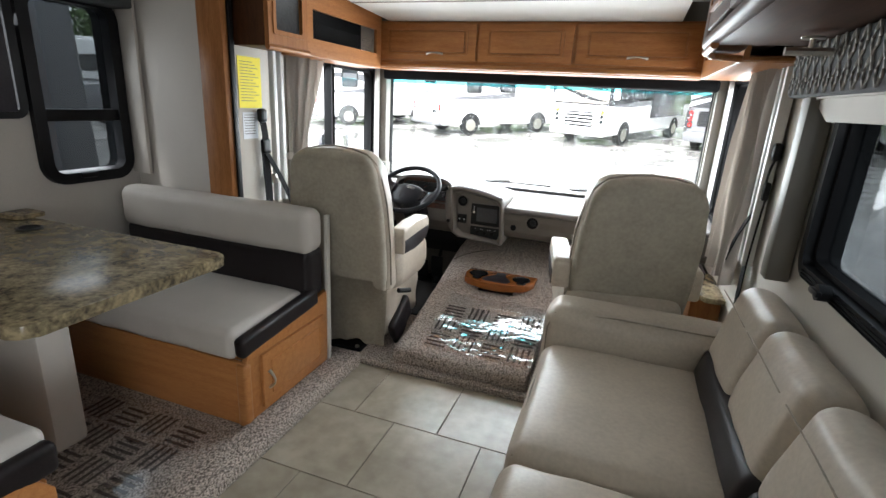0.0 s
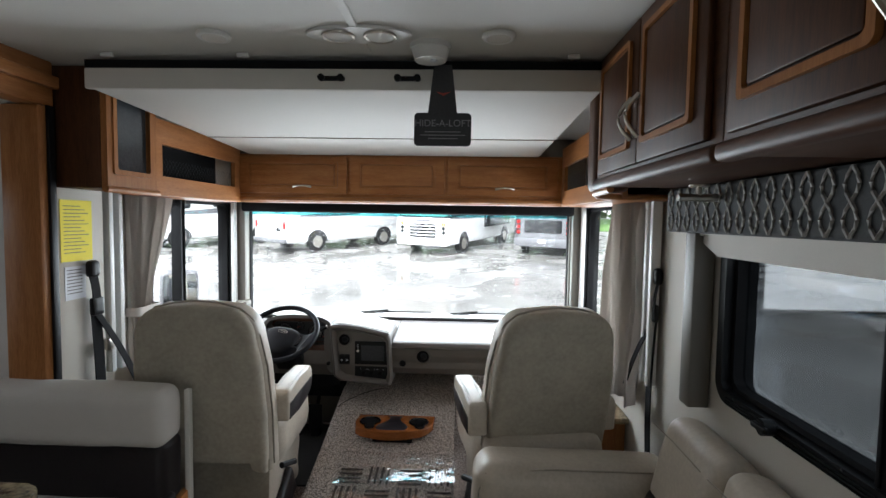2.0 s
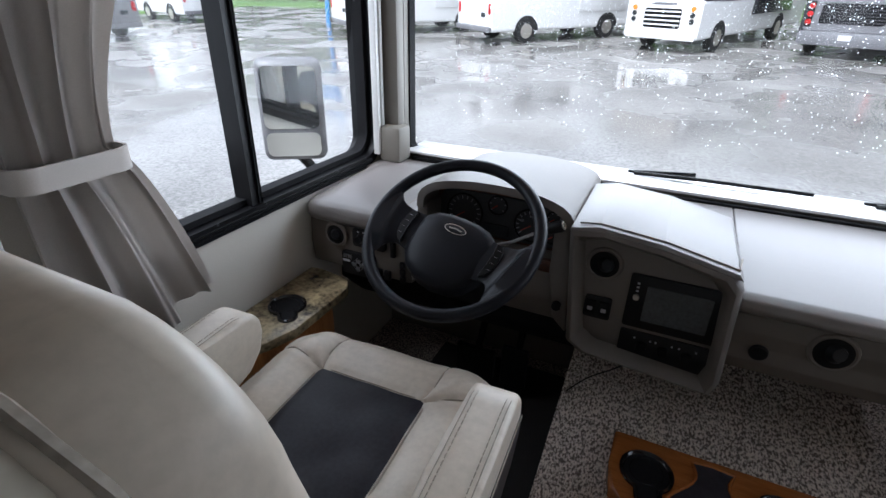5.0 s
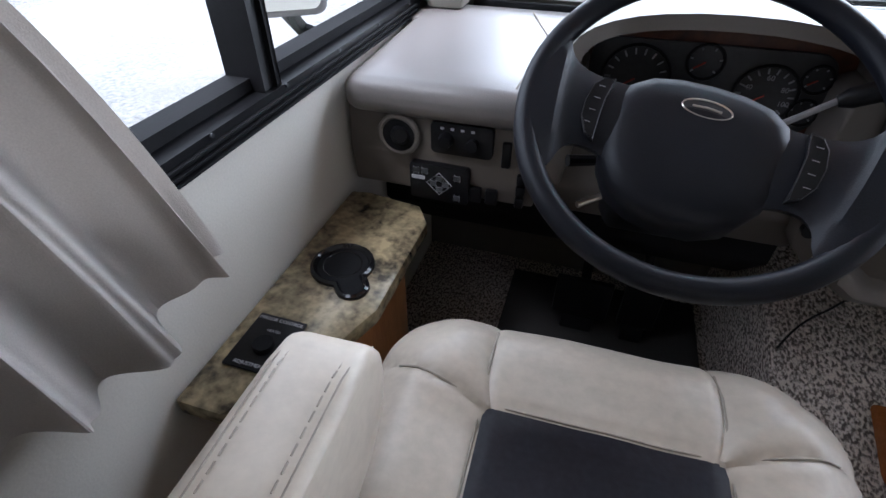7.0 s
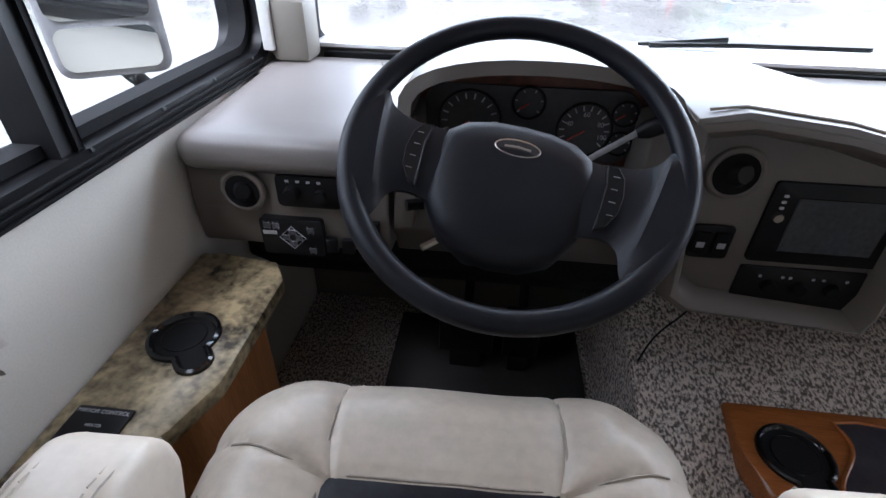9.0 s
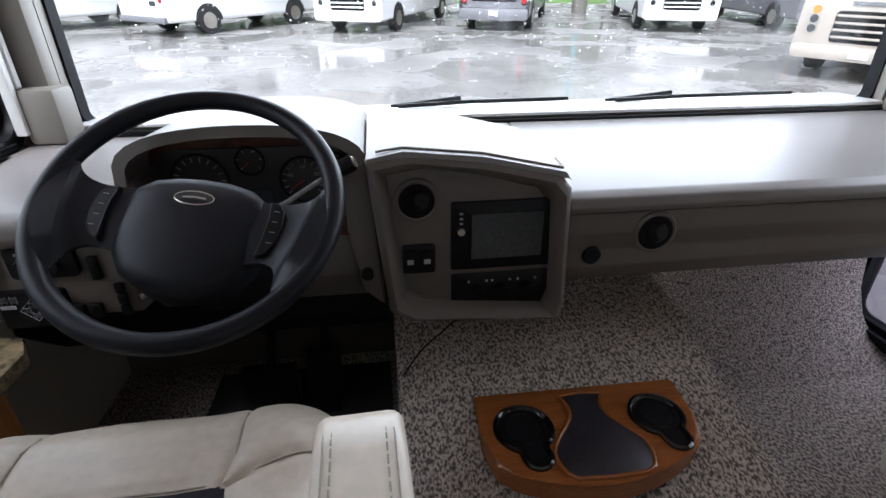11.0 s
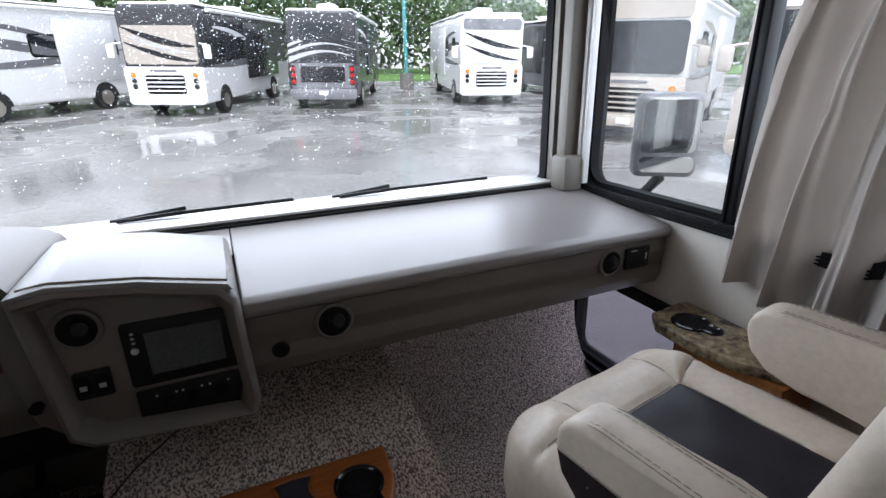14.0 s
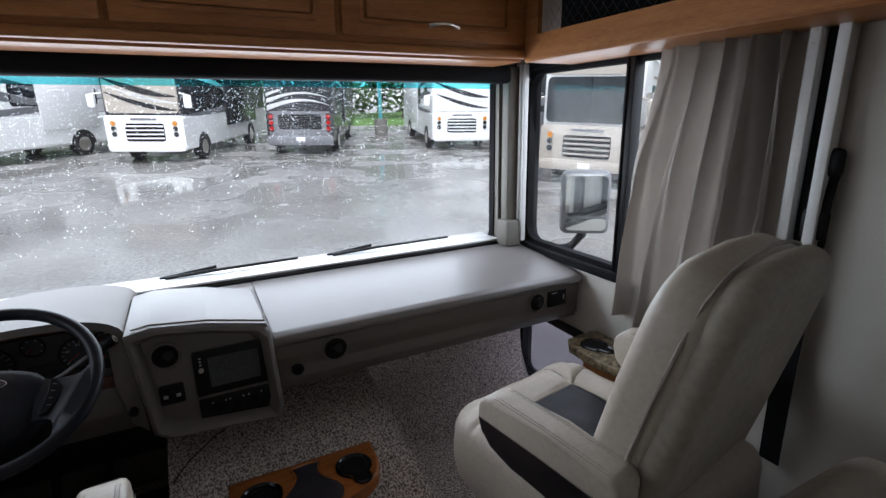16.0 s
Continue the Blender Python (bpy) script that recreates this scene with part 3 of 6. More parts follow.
def curtain(name, label, x, s, top, waist, bottom, zs, folds, tie):
    """A hanging cloth of deep folds; top, waist and bottom are y ranges."""
    c = thing(name, (x, (top[0] + top[1]) / 2, zs[2]), label, "curtain")
    bm = bmesh.new()
    nu, nv = folds * 22, 34
    rows = []
    for j in range(nv + 1):
        f = j / nv
        z = zs[0] + (zs[2] - zs[0]) * f
        k = (zs[0] - zs[1]) / (zs[0] - zs[2])
        if f < k:
            g = f / k
            g = g * g * (3 - 2 * g)
            a, b = top[0] + (waist[0] - top[0]) * g, top[1] + (waist[1] - top[1]) * g
        else:
            g = (f - k) / (1 - k)
            g = g ** 0.7
            a, b = waist[0] + (bottom[0] - waist[0]) * g, waist[1] + (bottom[1] - waist[1]) * g
        amp = 0.026 * (1.3 if not tie else 0.55 + 0.9 * abs(f - k))
        row = []
        for i in range(nu + 1):
            u = i / nu
            ph = u * folds * 2 * math.pi + 1.3 * math.sin(3 * u + 2 * f)
            d = amp * (math.sin(ph) + 0.35 * math.sin(2.3 * ph + 4 * f)) + 0.012 * noise.noise(Vector((u * 5, f * 3, x)))
            row.append(bm.verts.new((x - s * (0.055 + d), a + (b - a) * u + 0.008 * math.cos(ph), z + 0.02 * math.sin(u * 9) * f)))
        rows.append(row)
    for j in range(nv):
        for i in range(nu):
            bm.faces.new((rows[j][i], rows[j][i + 1], rows[j + 1][i + 1], rows[j + 1][i]))
    r = bmesh.ops.solidify(bm, geom=bm.faces[:], thickness=0.004)
    part("cloth", bm, CURTAIN, c)
    if tie:
        bm = ring("z", zs[1] - 0.02, zs[1] + 0.02, *sorted((x - s * 0.01, x - s * 0.10)), waist[0] - 0.008, waist[1] + 0.008, 0.006, 0.035)
        part("tie_band", bm, CURTAIN, c, "matching cloth tie band")


curtain("window_curtain", "greige curtain gathered by a cloth tie beside the driver", XL, -1, (3.05, 3.40), (3.07, 3.25), (3.07, 3.40), (1.575, 1.03, 0.665), 4, True)
curtain("window_curtain", "greige curtain hanging in folds beside the passenger", XR, 1, (3.06, 3.44), (3.06, 3.54), (3.08, 3.59), (1.575, 1.1, 0.64), 5, False)

# ---- cabinets ----
def arched_handle(parent, p0, p1, out, r=0.005):
    p0, p1, out = Vector(p0), Vector(p1), Vector(out)
    pts = [p0 + (p1 - p0) * (i / 10) + out * math.sin(math.pi * i / 10) for i in range(11)]
    return part("handle", tube(pts, [r * (1.5 - math.sin(math.pi * i / 10) * 0.6) for i in range(11)], 8), CHROME, parent, "brushed nickel arched handle")


def front_cabinet():
    c = thing("overhead_cabinet", (0.07, 4.1, 1.60), "maple overhead cabinet across the windshield", "cabinet")
    part("body", box(-0.965, 1.095, 3.915, YF - 0.06, 1.60, 1.866, 0.004), OAKX, c)
    part("bottom_trim", box(-0.965, 1.095, 3.90, 3.93, 1.578, 1.606, 0.006), OAKX, c)
    part("valance_strip", box(-0.965, 1.095, 3.955, 4.15, 1.572, 1.59, 0.003), OAKX, c)
    for i, (a, b) in enumerate(((-0.90, -0.235), (-0.215, 0.365), (0.385, 1.05))):
        door = part("door", box(a, b, 3.896, 3.914, 1.625, 1.850, 0.004), OAKX, c)
        part("door_frame", ring("y", 3.889, 3.8955, a + 0.055, b - 0.055, 1.66, 1.818, 0.012, 0.014), OAKX, door)
        part("door_panel", box(a + 0.075, b - 0.075, 3.888, 3.8955, 1.676, 1.802, 0.006), OAKX, door)
        if i != 1:
            x = -0.508 if i == 0 else 0.731
            arched_handle(door, (x - 0.055, 3.890, 1.665), (x + 0.055, 3.890, 1.665), (0, -0.022, 0.006))


front_cabinet()


def side_niche(s):
    x_wall = XL if s < 0 else XR
    face = x_wall - s * 0.20 if s < 0 else x_wall - 0.235
    c = thing("corner_cabinet", (face, 3.4, 1.575), "maple open niche cabinet with a netted dark inside", "cabinet", "cab corner cabinets")
    y0, y1 = (3.02, 3.905) if s < 0 else (2.78, 3.905)
    x0, x1 = sorted((x_wall - s * 0.004, face))
    f0, f1 = sorted((face, face + s * 0.02))
    part("face_frame", wall("x", f0, f1, y0, y1, 1.575, CZ - 0.12, [(y0 + 0.09, y1 - 0.07, 1.655, 1.80)]), OAK, c)
    part("bottom", box(x0, x1, y0, y1, 1.565, 1.578, 0.003), OAK, c)
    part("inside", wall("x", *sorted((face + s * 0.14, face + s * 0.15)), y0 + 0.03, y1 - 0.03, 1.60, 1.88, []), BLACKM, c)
    # shelf in the maple copy whose colour is darkened for shade
    part("shelf", box(*sorted((face + s * 0.021, face + s * 0.14)), y0 + 0.03, y1 - 0.03, 1.64, 1.653), SHADEDOAK, c)
    bm = bmesh.new()
    for i in range(26):
        y = y0 + 0.1 + i * (y1 - y0 - 0.19) / 25
        for dy in (0.07, -0.07):
            tube([(face + s * 0.03, y, 1.66), (face + s * 0.03, min(max(y + dy, y0 + 0.09), y1 - 0.07), 1.74)], 0.0006, 4, bm=bm)
    tagged(part("net", bm, VAL_D, c), kind="stuff")
    return face


side_niche(-1)
side_niche(1)


def glass_cabinet():
    c = thing("display_cabinet", (-0.97, 2.85, 1.57), "maple overhead cabinet with a dark glass door", "cabinet")
    # body in the maple copy that is darkened for shade
    part("body", box(XL + 0.004, -0.885, 2.70, 3.01, 1.575, CZ - 0.004, 0.006), SHADEDOAKZ, c)
    door = part("door", wall("x", -0.885, -0.862, 2.705, 3.005, 1.572, CZ - 0.03, [(2.755, 2.955, 1.65, 1.96)]), OAKZ, c)
    part("glass", box(-0.879, -0.875, 2.755, 2.955, 1.65, 1.96), SCREEN, door, "dark glass panel")
    part("door_frame", ring("x", -0.868, -0.856, 2.735, 2.975, 1.63, 1.98, 0.02, 0.01), OAKZ, door)
    part("bottom_rail", tube([(-0.868, 2.70, 1.573), (-0.862, 2.85, 1.57), (-0.862, 3.01, 1.57)], 0.014, 10), OAK, c)


glass_cabinet()


def sofa_cabinets():
    doors = [(2.235, 2.60), (1.865, 2.23), (1.42, 1.785), (1.05, 1.415), (0.60, 0.965), (0.23, 0.595)]
    for k in range(3):
        y1, y0 = ((2.66, 1.825), (1.825, 1.01), (1.01, 0.19))[k]
        c = thing("overhead_cabinet", (1.12, (y0 + y1) / 2, 1.59), "maple overhead cabinet unit above the sofa, coloured dark for shade", "cabinet", "cabinets above the sofa")
        # bodies, rails and doors wear the shade-darkened maple
        part("body", box(0.945, XR - 0.004, y0 + 0.001, y1 - 0.001, 1.60, CZ - 0.003, 0.003), SHADEDOAK, c)
        part("bottom_rail", box(0.925, 0.965, y0 + 0.001, y1 - 0.001, 1.588, 1.625, 0.014, seg=4), SHADEDOAK, c)
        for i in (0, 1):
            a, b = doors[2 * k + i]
            d = part("door", box(0.928, 0.944, a, b, 1.635, CZ - 0.012, 0.005), SHADEDOAKZ, c)
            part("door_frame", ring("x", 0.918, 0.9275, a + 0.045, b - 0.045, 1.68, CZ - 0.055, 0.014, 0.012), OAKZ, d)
            part("door_panel", box(0.921, 0.9275, a + 0.066, b - 0.066, 1.70, CZ - 0.075, 0.005), SHADEDOAKZ, d)
            y = a + 0.025 if i == 0 else b - 0.025
            arched_handle(d, (0.922, y, 1.70), (0.922, y, 1.81), (-0.034, 0, 0))
    r = thing("cabinet_end_trim", (0.97, 2.67, 1.57), "rounded maple end post of the overhead cabinets, coloured dark for shade", "trim")
    part("post", box(0.935, 1.07, 2.662, 2.775, 1.583, CZ - 0.004, 0.03, seg=4), SHADEDOAKZ, r)
    part("foot_rail", tube([(0.945, 2.5, 1.582), (0.945, 2.68, 1.578), (0.975, 2.76, 1.575), (1.07, 2.80, 1.573), (1.28, 2.80, 1.573)], 0.012, 10), OAK, r)
    h = thing("hanging_hook", (1.2, 2.36, 1.56), "small nickel rod holder under the cabinet", "hook")
    part("plate", disc((1.16, 2.36, 1.586), (0, 0, 1), 0.028, 0.006), CHROME, h)
    part("stem", tube([(1.16, 2.36, 1.584), (1.16, 2.36, 1.555)], 0.008), CHROME, h)
    part("crossbar", tube([(1.10, 2.36, 1.552), (1.22, 2.36, 1.552)], 0.011), CHROME, h)


sofa_cabinets()


# ---- loft bed and ceiling ----
def loft():
    l = thing("loft_bed", (0.05, 3.2, 1.9), "white raised drop-down loft bed above the cab", "bed")
    part("base_panel", prism([(2.62, 1.917), (2.60, 1.975), (2.62, 2.02), (3.912, 2.02), (3.912, 1.862)], "x", -0.845, 0.935, 0.006), CEIL, l)
    part("front_rail", box(-0.85, 0.94, 2.583, 2.605, 1.912, 1.984, 0.006), SHADE, l)
    part("panel_seam", box(-0.84, 0.93, 3.40, 3.406, 1.880, 1.894), STITCH, l)
    # black bar that paints the shade in the gap over the rail
    part("top_gap", box(-0.85, 0.94, 2.588, 2.61, 1.986, 2.012), BLACKM, l)
    for x in (0.019, 0.278):
        la = part("latch", box(x - 0.045, x + 0.045, 2.568, 2.584, 1.941, 1.957, 0.005), BLACK, l, "black plastic latch")
        for d in (-0.033, 0.033):
            part("latch_knob", disc((x + d, 2.566, 1.949), (0, 1, 0), 0.012, 0.012, 12), BLACK, la)
    s = thing("hanging_sign", (0.40, 2.55, 1.72), "charcoal hanging card sign reading HIDE-A-LOFT", "sign")
    part("strap", prism([(0.368, 1.99), (0.428, 1.99), (0.447, 1.83), (0.349, 1.83)], "y", 2.558, 2.562), SIGNC, s)
    part("card", prism(rrect(0.304, 0.495, 1.722, 1.832, 0.014), "y", 2.556, 2.5615), SIGNC, s)
    rot = Matrix.Translation((0.40, 2.5553, 1.797)) @ pose(0, 0, 0, 90, 0, 0)
    part("lettering", text_mesh("HIDE-A-LOFT", 0.032, rot, 0.0004), SIGNT, s, "pale grey lettering")
    for i, w in enumerate((0.06, 0.075, 0.05)):
        part("small_print", box(0.40 - w, 0.40 + w, 2.5552, 2.556, 1.768 - i * 0.011, 1.771 - i * 0.011), SIGNT, s)
    part("emblem", prism([(0.375, 1.902), (0.40, 1.889), (0.425, 1.902), (0.40, 1.897)], "y", 2.5572, 2.558), REDM, s)
    sm = thing("smoke_detector", (0.36, 2.49, 1.98), "round white smoke detector on the ceiling", "smoke detector")
    part("base", disc((0.36, 2.49, 2.022), (0, 0, 1), 0.066, 0.016, 32), WHITEP, sm)
    part("body", disc((0.36, 2.49, 1.998), (0, 0, -1), 0.062, 0.034, 32, r2=0.05), WHITEP, sm)
    part("test_button", disc((0.37, 2.48, 1.979), (0, 0, 1), 0.012, 0.004, 16), PAPER_W, sm)
    for x in (-0.297, 0.57):
        p = thing("ceiling_light", (x, 2.40, 2.01), "small round white recessed ceiling light, unlit", "ceiling light", "ceiling lights")
        part("ring", torus((x, 2.40, 2.024), (0, 0, 1), 0.042, 0.009), WHITEP, p)
        part("lens", disc((x, 2.40, 2.022), (0, 0, 1), 0.036, 0.01), SHADE, p)
    v = thing("ceiling_speaker", (0.152, 2.385, 2.01), "double round white fixture plate on the ceiling", "ceiling fixture")
    part("plate", prism([(0.152 + 0.16 * math.cos(g / 16 * math.pi), 2.385 + 0.065 * math.sin(g / 16 * math.pi)) for g in range(32)], "z", 2.02, 2.029, 0.003), WHITEP, v)
    for x in (0.09, 0.215):
        part("ring", torus((x, 2.385, 2.018), (0, 0, 1), 0.045, 0.006), CHROME, v)
        part("lens", disc((x, 2.385, 2.018), (0, 0, 1), 0.042, 0.006), CEIL, v)
    structure("ceiling_seam", box(0.135, 0.16, -1.5, 2.55, 2.022, 2.029, 0.002), CEIL, "thin ceiling joint strip", "trim")
    for x in (-0.75, -0.28, 0.83):
        k = single("ceiling_hook", box(x - 0.02, x + 0.02, 2.555, 2.57, 2.012, 2.028, 0.004), WHITEP, "small white ceiling clip", "clip", "ceiling clips")


loft()


# ---- valance and sofa window ----
def valance():
    v = thing("window_valance", (1.26, 1.95, 1.43), "grey trellis-patterned padded valance above the sofa window", "valance")
    part("pelmet", box(1.215, 1.305, 1.02, 2.72, 1.445, 1.598, 0.016, seg=3), VAL_D, v)
    bm = bmesh.new()
    y = 1.06
    i = 0
    while y < 2.70:
        for a, b in ((1, 0), (-1, math.pi)):
            pts = []
            for j in range(9):
                f = j / 8
                pts.append((1.2135, y + a * 0.018 * math.sin(f * 2 * math.pi + 0.0), 1.452 + 0.14 * f))
            tube(pts, 0.0042, 5, bm=bm)
        y += 0.062
        i += 1
    tagged(part("trellis_pattern", bm, VAL_L, v), kind="stuff")
    part("roller_shade", prism([(1.04, 1.44), (2.50, 1.44), (2.58, 1.43), (2.50, 1.46), (1.04, 1.46)], "x", 1.25, 1.29), SHADE, v)
    part("shade_cloth", prism([(1.24, 1.375), (2.44, 1.375), (2.50, 1.40), (2.60, 1.445), (1.24, 1.445)], "x", 1.262, 1.272), SHADE, v, "pale roller shade drawn up")
    part("side_board", box(1.235, 1.305, 2.53, 2.60, 0.86, 1.445, 0.006), PILLAR, v, "dark taupe side board")


valance()


# ---- sofa ----
def sofa():
    s = thing("sofa", (0.95, 1.75, 0.0), "cream leather sofa with dark brown lumbar bands", "sofa")
    part("base", box(0.60, 1.29, 0.88, 2.76, 0.004, 0.24, 0.01), LEATHER, s)
    for a, b in ((1.835, 2.56), (1.10, 1.825)):
        part("seat_cushion", pillow(((0.545 + 1.16) / 2, (a + b) / 2, 0.35), (0.615, b - a, 0.24), 0.05, (0.008, 0.0, 0.018), 12, 0.006), LEATHER, s)
        part("front_seam", tube([(0.565, a + 0.02, 0.445), (0.555, (a + b) / 2, 0.455), (0.565, b - 0.02, 0.445)], 0.0025, 6), STITCH, s)
        tilt = pose(0, 0, 0, 0, 14, 0)
        w = (b - a) / 2
        for j in (0, 1):
            ya = a + j * w
            part("back_cushion", pillow((1.215, ya + w / 2, 0.675), (0.13, w + 0.006, 0.30), 0.045, (0.012, 0.0, 0.008), 16, 0.006, tilt), LEATHER, s)
            part("back_seam", tube([(1.13, ya + 0.02, 0.80), (1.125, ya + w / 2, 0.81), (1.13, ya + w - 0.02, 0.80)], 0.002, 5), STITCH, s)
        part("lumbar_band", pillow((1.15, (a + b) / 2, 0.50), (0.10, b - a + 0.006, 0.16), 0.04, (0.008, 0, 0), 12, 0.003, tilt), DARKL, s, "dark brown leather lumbar band")
    for y0, y1 in ((2.56, 2.775), (0.885, 1.095)):
        part("armrest", pillow(((0.535 + 1.25) / 2, (y0 + y1) / 2, 0.335), (0.715, y1 - y0, 0.54), 0.055, (0.012, 0.01, 0.015), 12, 0.005), LEATHER, s)
    part("piping", tube([(0.545, 2.575, 0.30), (0.545, 2.575, 0.52), (0.57, 2.58, 0.585), (0.8, 2.585, 0.602), (1.2, 2.585, 0.602)], 0.003, 6), STITCH, s)


sofa()


# ---- dinette ----
def dinette():
    b = thing("dinette_bench", (-1.1, 2.35, 0.05), "maple dinette bench with grey and dark brown cushions", "bench")
    part("front_panel", box(-1.68, -0.545, 2.07, 2.09, 0.052, 0.34, 0.003), DINOAK, b)
    part("side_panel", prism([(2.065, 0.052), (2.065, 0.32), (2.09, 0.365), (2.13, 0.385), (2.655, 0.45), (2.665, 0.45), (2.665, 0.052)], "x", -0.565, -0.54, 0.004), DINOAK, b)
    door = part("door", box(-0.541, -0.523, 2.15, 2.60, 0.10, 0.345, 0.006), DINOAK, b)
    part("door_panel", box(-0.524, -0.518, 2.20, 2.55, 0.145, 0.30, 0.006), DINOAK, door)
    arched_handle(door, (-0.522, 2.185, 0.18), (-0.522, 2.185, 0.26), (0.03, 0, 0))
    part("corner_post", box(-0.585, -0.535, 2.058, 2.10, 0.052, 0.335, 0.012, seg=3), DINOAK, b)
    part("seat_board", box(-1.68, -0.56, 2.10, 2.66, 0.335, 0.352), DINOAK, b)
    part("seat_cushion", pillow((-1.135, 2.30, 0.415), (1.10, 0.50, 0.13), 0.03, (0, 0.004, 0.012), 14, 0.005), LINEN, b, "grey linen seat cushion")
    part("cushion_border", pillow((-0.562, 2.32, 0.425), (0.05, 0.52, 0.085), 0.018, (0, 0, 0.004), 8, 0.001, pose(0, 0, 0, 5, 0, 0)), DARKL, b, "dark brown leather border")
    part("back_band", pillow((-1.12, 2.585, 0.56), (1.13, 0.13, 0.24), 0.03, (0, 0.008, 0), 12, 0.003), DARKL, b, "dark brown leather lower back")
    part("backrest", pillow((-1.12, 2.575, 0.765), (1.145, 0.145, 0.20), 0.04, (0, 0.012, 0.008), 14, 0.006), LINEN, b, "grey linen headroll")
    part("end_trim", box(-0.552, -0.532, 2.646, 2.675, 0.052, 0.83, 0.006), SHADE, b)
    c = thing("dinette_bench", (-1.1, 1.15, 0.05), "maple dinette bench seen by its grey cushion corner", "bench")
    part("front_panel", box(-1.68, -0.60, 1.36, 1.38, 0.052, 0.34, 0.003), DINOAK, c)
    part("side_panel", prism([(0.80, 0.052), (0.80, 0.45), (1.30, 0.385), (1.35, 0.365), (1.385, 0.32), (1.385, 0.052)], "x", -0.60, -0.575, 0.004), DINOAK, c)
    part("seat_cushion", pillow((-1.165, 1.17, 0.415), (1.10, 0.48, 0.13), 0.03, (0, 0.004, 0.012), 12, 0.005), LINEN, c, "grey linen seat cushion")
    part("cushion_border", pillow((-0.60, 1.16, 0.405), (0.05, 0.50, 0.09), 0.018, (0, 0, 0.004), 8, 0.001), DARKL, c, "dark brown leather border")
    part("backrest", pillow((-1.165, 0.88, 0.66), (1.13, 0.13, 0.42), 0.04, (0, 0.012, 0.008), 12, 0.005), LINEN, c)
    t = thing("dinette_table", (-1.15, 1.72, 0.05), "brown granite-look dinette table on a pedestal", "table")
    out = rrect(-1.73, -0.555, 1.36, 2.05, 0.05)
    part("tabletop", prism(out, "z", 0.762, 0.80, 0.006), GRANITE, t)
    part("ledge", prism(rrect(-1.733, -1.60, 1.98, 2.10, 0.02), "z", 0.801, 0.818, 0.005), GRANITE, t)
    part("grommet", torus((-1.44, 1.93, 0.802), (0, 0, 1), 0.04, 0.006), BLACK, t)
    part("grommet_cap", disc((-1.44, 1.93, 0.8015), (0, 0, 1), 0.038, 0.004), BLACKM, t)
    part("pedestal", box(-1.45, -1.05, 1.66, 1.78, 0.052, 0.762, 0.02), LINEN, t)
    p = thing("slide_curtain_board", (-1.70, 2.66, 0.98), "beige side board of the slide window treatment", "window trim")
    part("board", box(-1.738, -1.62, 2.645, 2.665, 0.92, 1.8, 0.004), SLIDEWALL, p)
    part("pelmet", box(-1.738, -1.60, 1.4, 2.64, 1.72, 1.86, 0.012), VAL_D, p, "dark patterned pelmet")
    part("blind", box(-1.70, -1.68, 1.46, 2.11, 1.235, 1.72, 0.003), INSERT, p, "lowered dark blind")


dinette()


# ---- cab seats ----
def stitches(points, r=0.0008, dash=0.009, gap=0.004):
    """A row of short thread stitches along a line."""
    bm = bmesh.new()
    pts = [Vector(p) for p in points]
    for a, b in zip(pts, pts[1:]):
        n = max(1, round((b - a).length / (dash + gap)))
        f = dash / (dash + gap)
        for i in range(n):
            tube([a + (b - a) * (i / n), a + (b - a) * ((i + f) / n)], r, 4, bm=bm)
    return bm


def cushion_top(x, y):
    """Height of the seat cushion's leather at a place on it, from its centre."""
    a, b, e = 0.270, 0.272, 0.06
    d = min(1.0, (1 - min(1.0, max(abs(x) / a, abs(y) / b))) * a / e)
    z = -e * 0.8 * (1 - math.sqrt(max(0.0, 1 - (1 - d) ** 2)))
    z += 0.014 * math.exp(-((abs(x) - 0.19) / 0.05) ** 2) * d
    z += 0.012 * math.exp(-((y - 0.19) / 0.06) ** 2) * d
    front = 0.125
    if y > front - 0.01 or abs(x) > 0.12:
        z -= 0.005 * math.exp(-((abs(x) - 0.128) / 0.006) ** 2)
    z -= 0.005 * math.exp(-((y - front - 0.03 * max(0, abs(x) - 0.128) / 0.13) / 0.006) ** 2)
    return z + 0.0035 * noise.noise(Vector((x * 14, y * 14, 2)))


def cushion_mesh():
    bm = bmesh.new()
    a, b, r, n = 0.270, 0.272, 0.10, 72
    rows = []
    for j in range(n + 1):
        row = []
        for i in range(n + 1):
            u, v = 2 * i / n - 1, 2 * j / n - 1
            m = max(abs(u), abs(v), 1e-6)
            qx, qy = a * u / m, b * v / m
            ix, iy = max(-(a - r), min(a - r, qx)), max(-(b - r), min(b - r, qy))
            dx, dy = qx - ix, qy - iy
            L = math.hypot(dx, dy) or 1
            px, py = (ix + r * dx / L) * m, (iy + r * dy / L) * m
            row.append(bm.verts.new((px, py, cushion_top(a * u, b * v))))
        rows.append(row)
    for j in range(n):
        for i in range(n):
            bm.faces.new((rows[j][i], rows[j][i + 1], rows[j + 1][i + 1], rows[j + 1][i]))
    rim = rows[0][:-1] + [q[-1] for q in rows[:-1]] + rows[-1][:0:-1] + [q[0] for q in rows[:0:-1]]
    for grow, z in ((1.010, -0.09), (1.005, -0.13), (0.975, -0.18), (0.94, -0.21)):
        nxt = [bm.verts.new((q.co.x * grow, q.co.y * grow, z)) for q in rim]
        for i in range(len(rim)):
            bm.faces.new((rim[i], rim[(i + 1) % len(rim)], nxt[(i + 1) % len(rim)], nxt[i]))
        rim = nxt
    bm.faces.new(rim)
    return bm


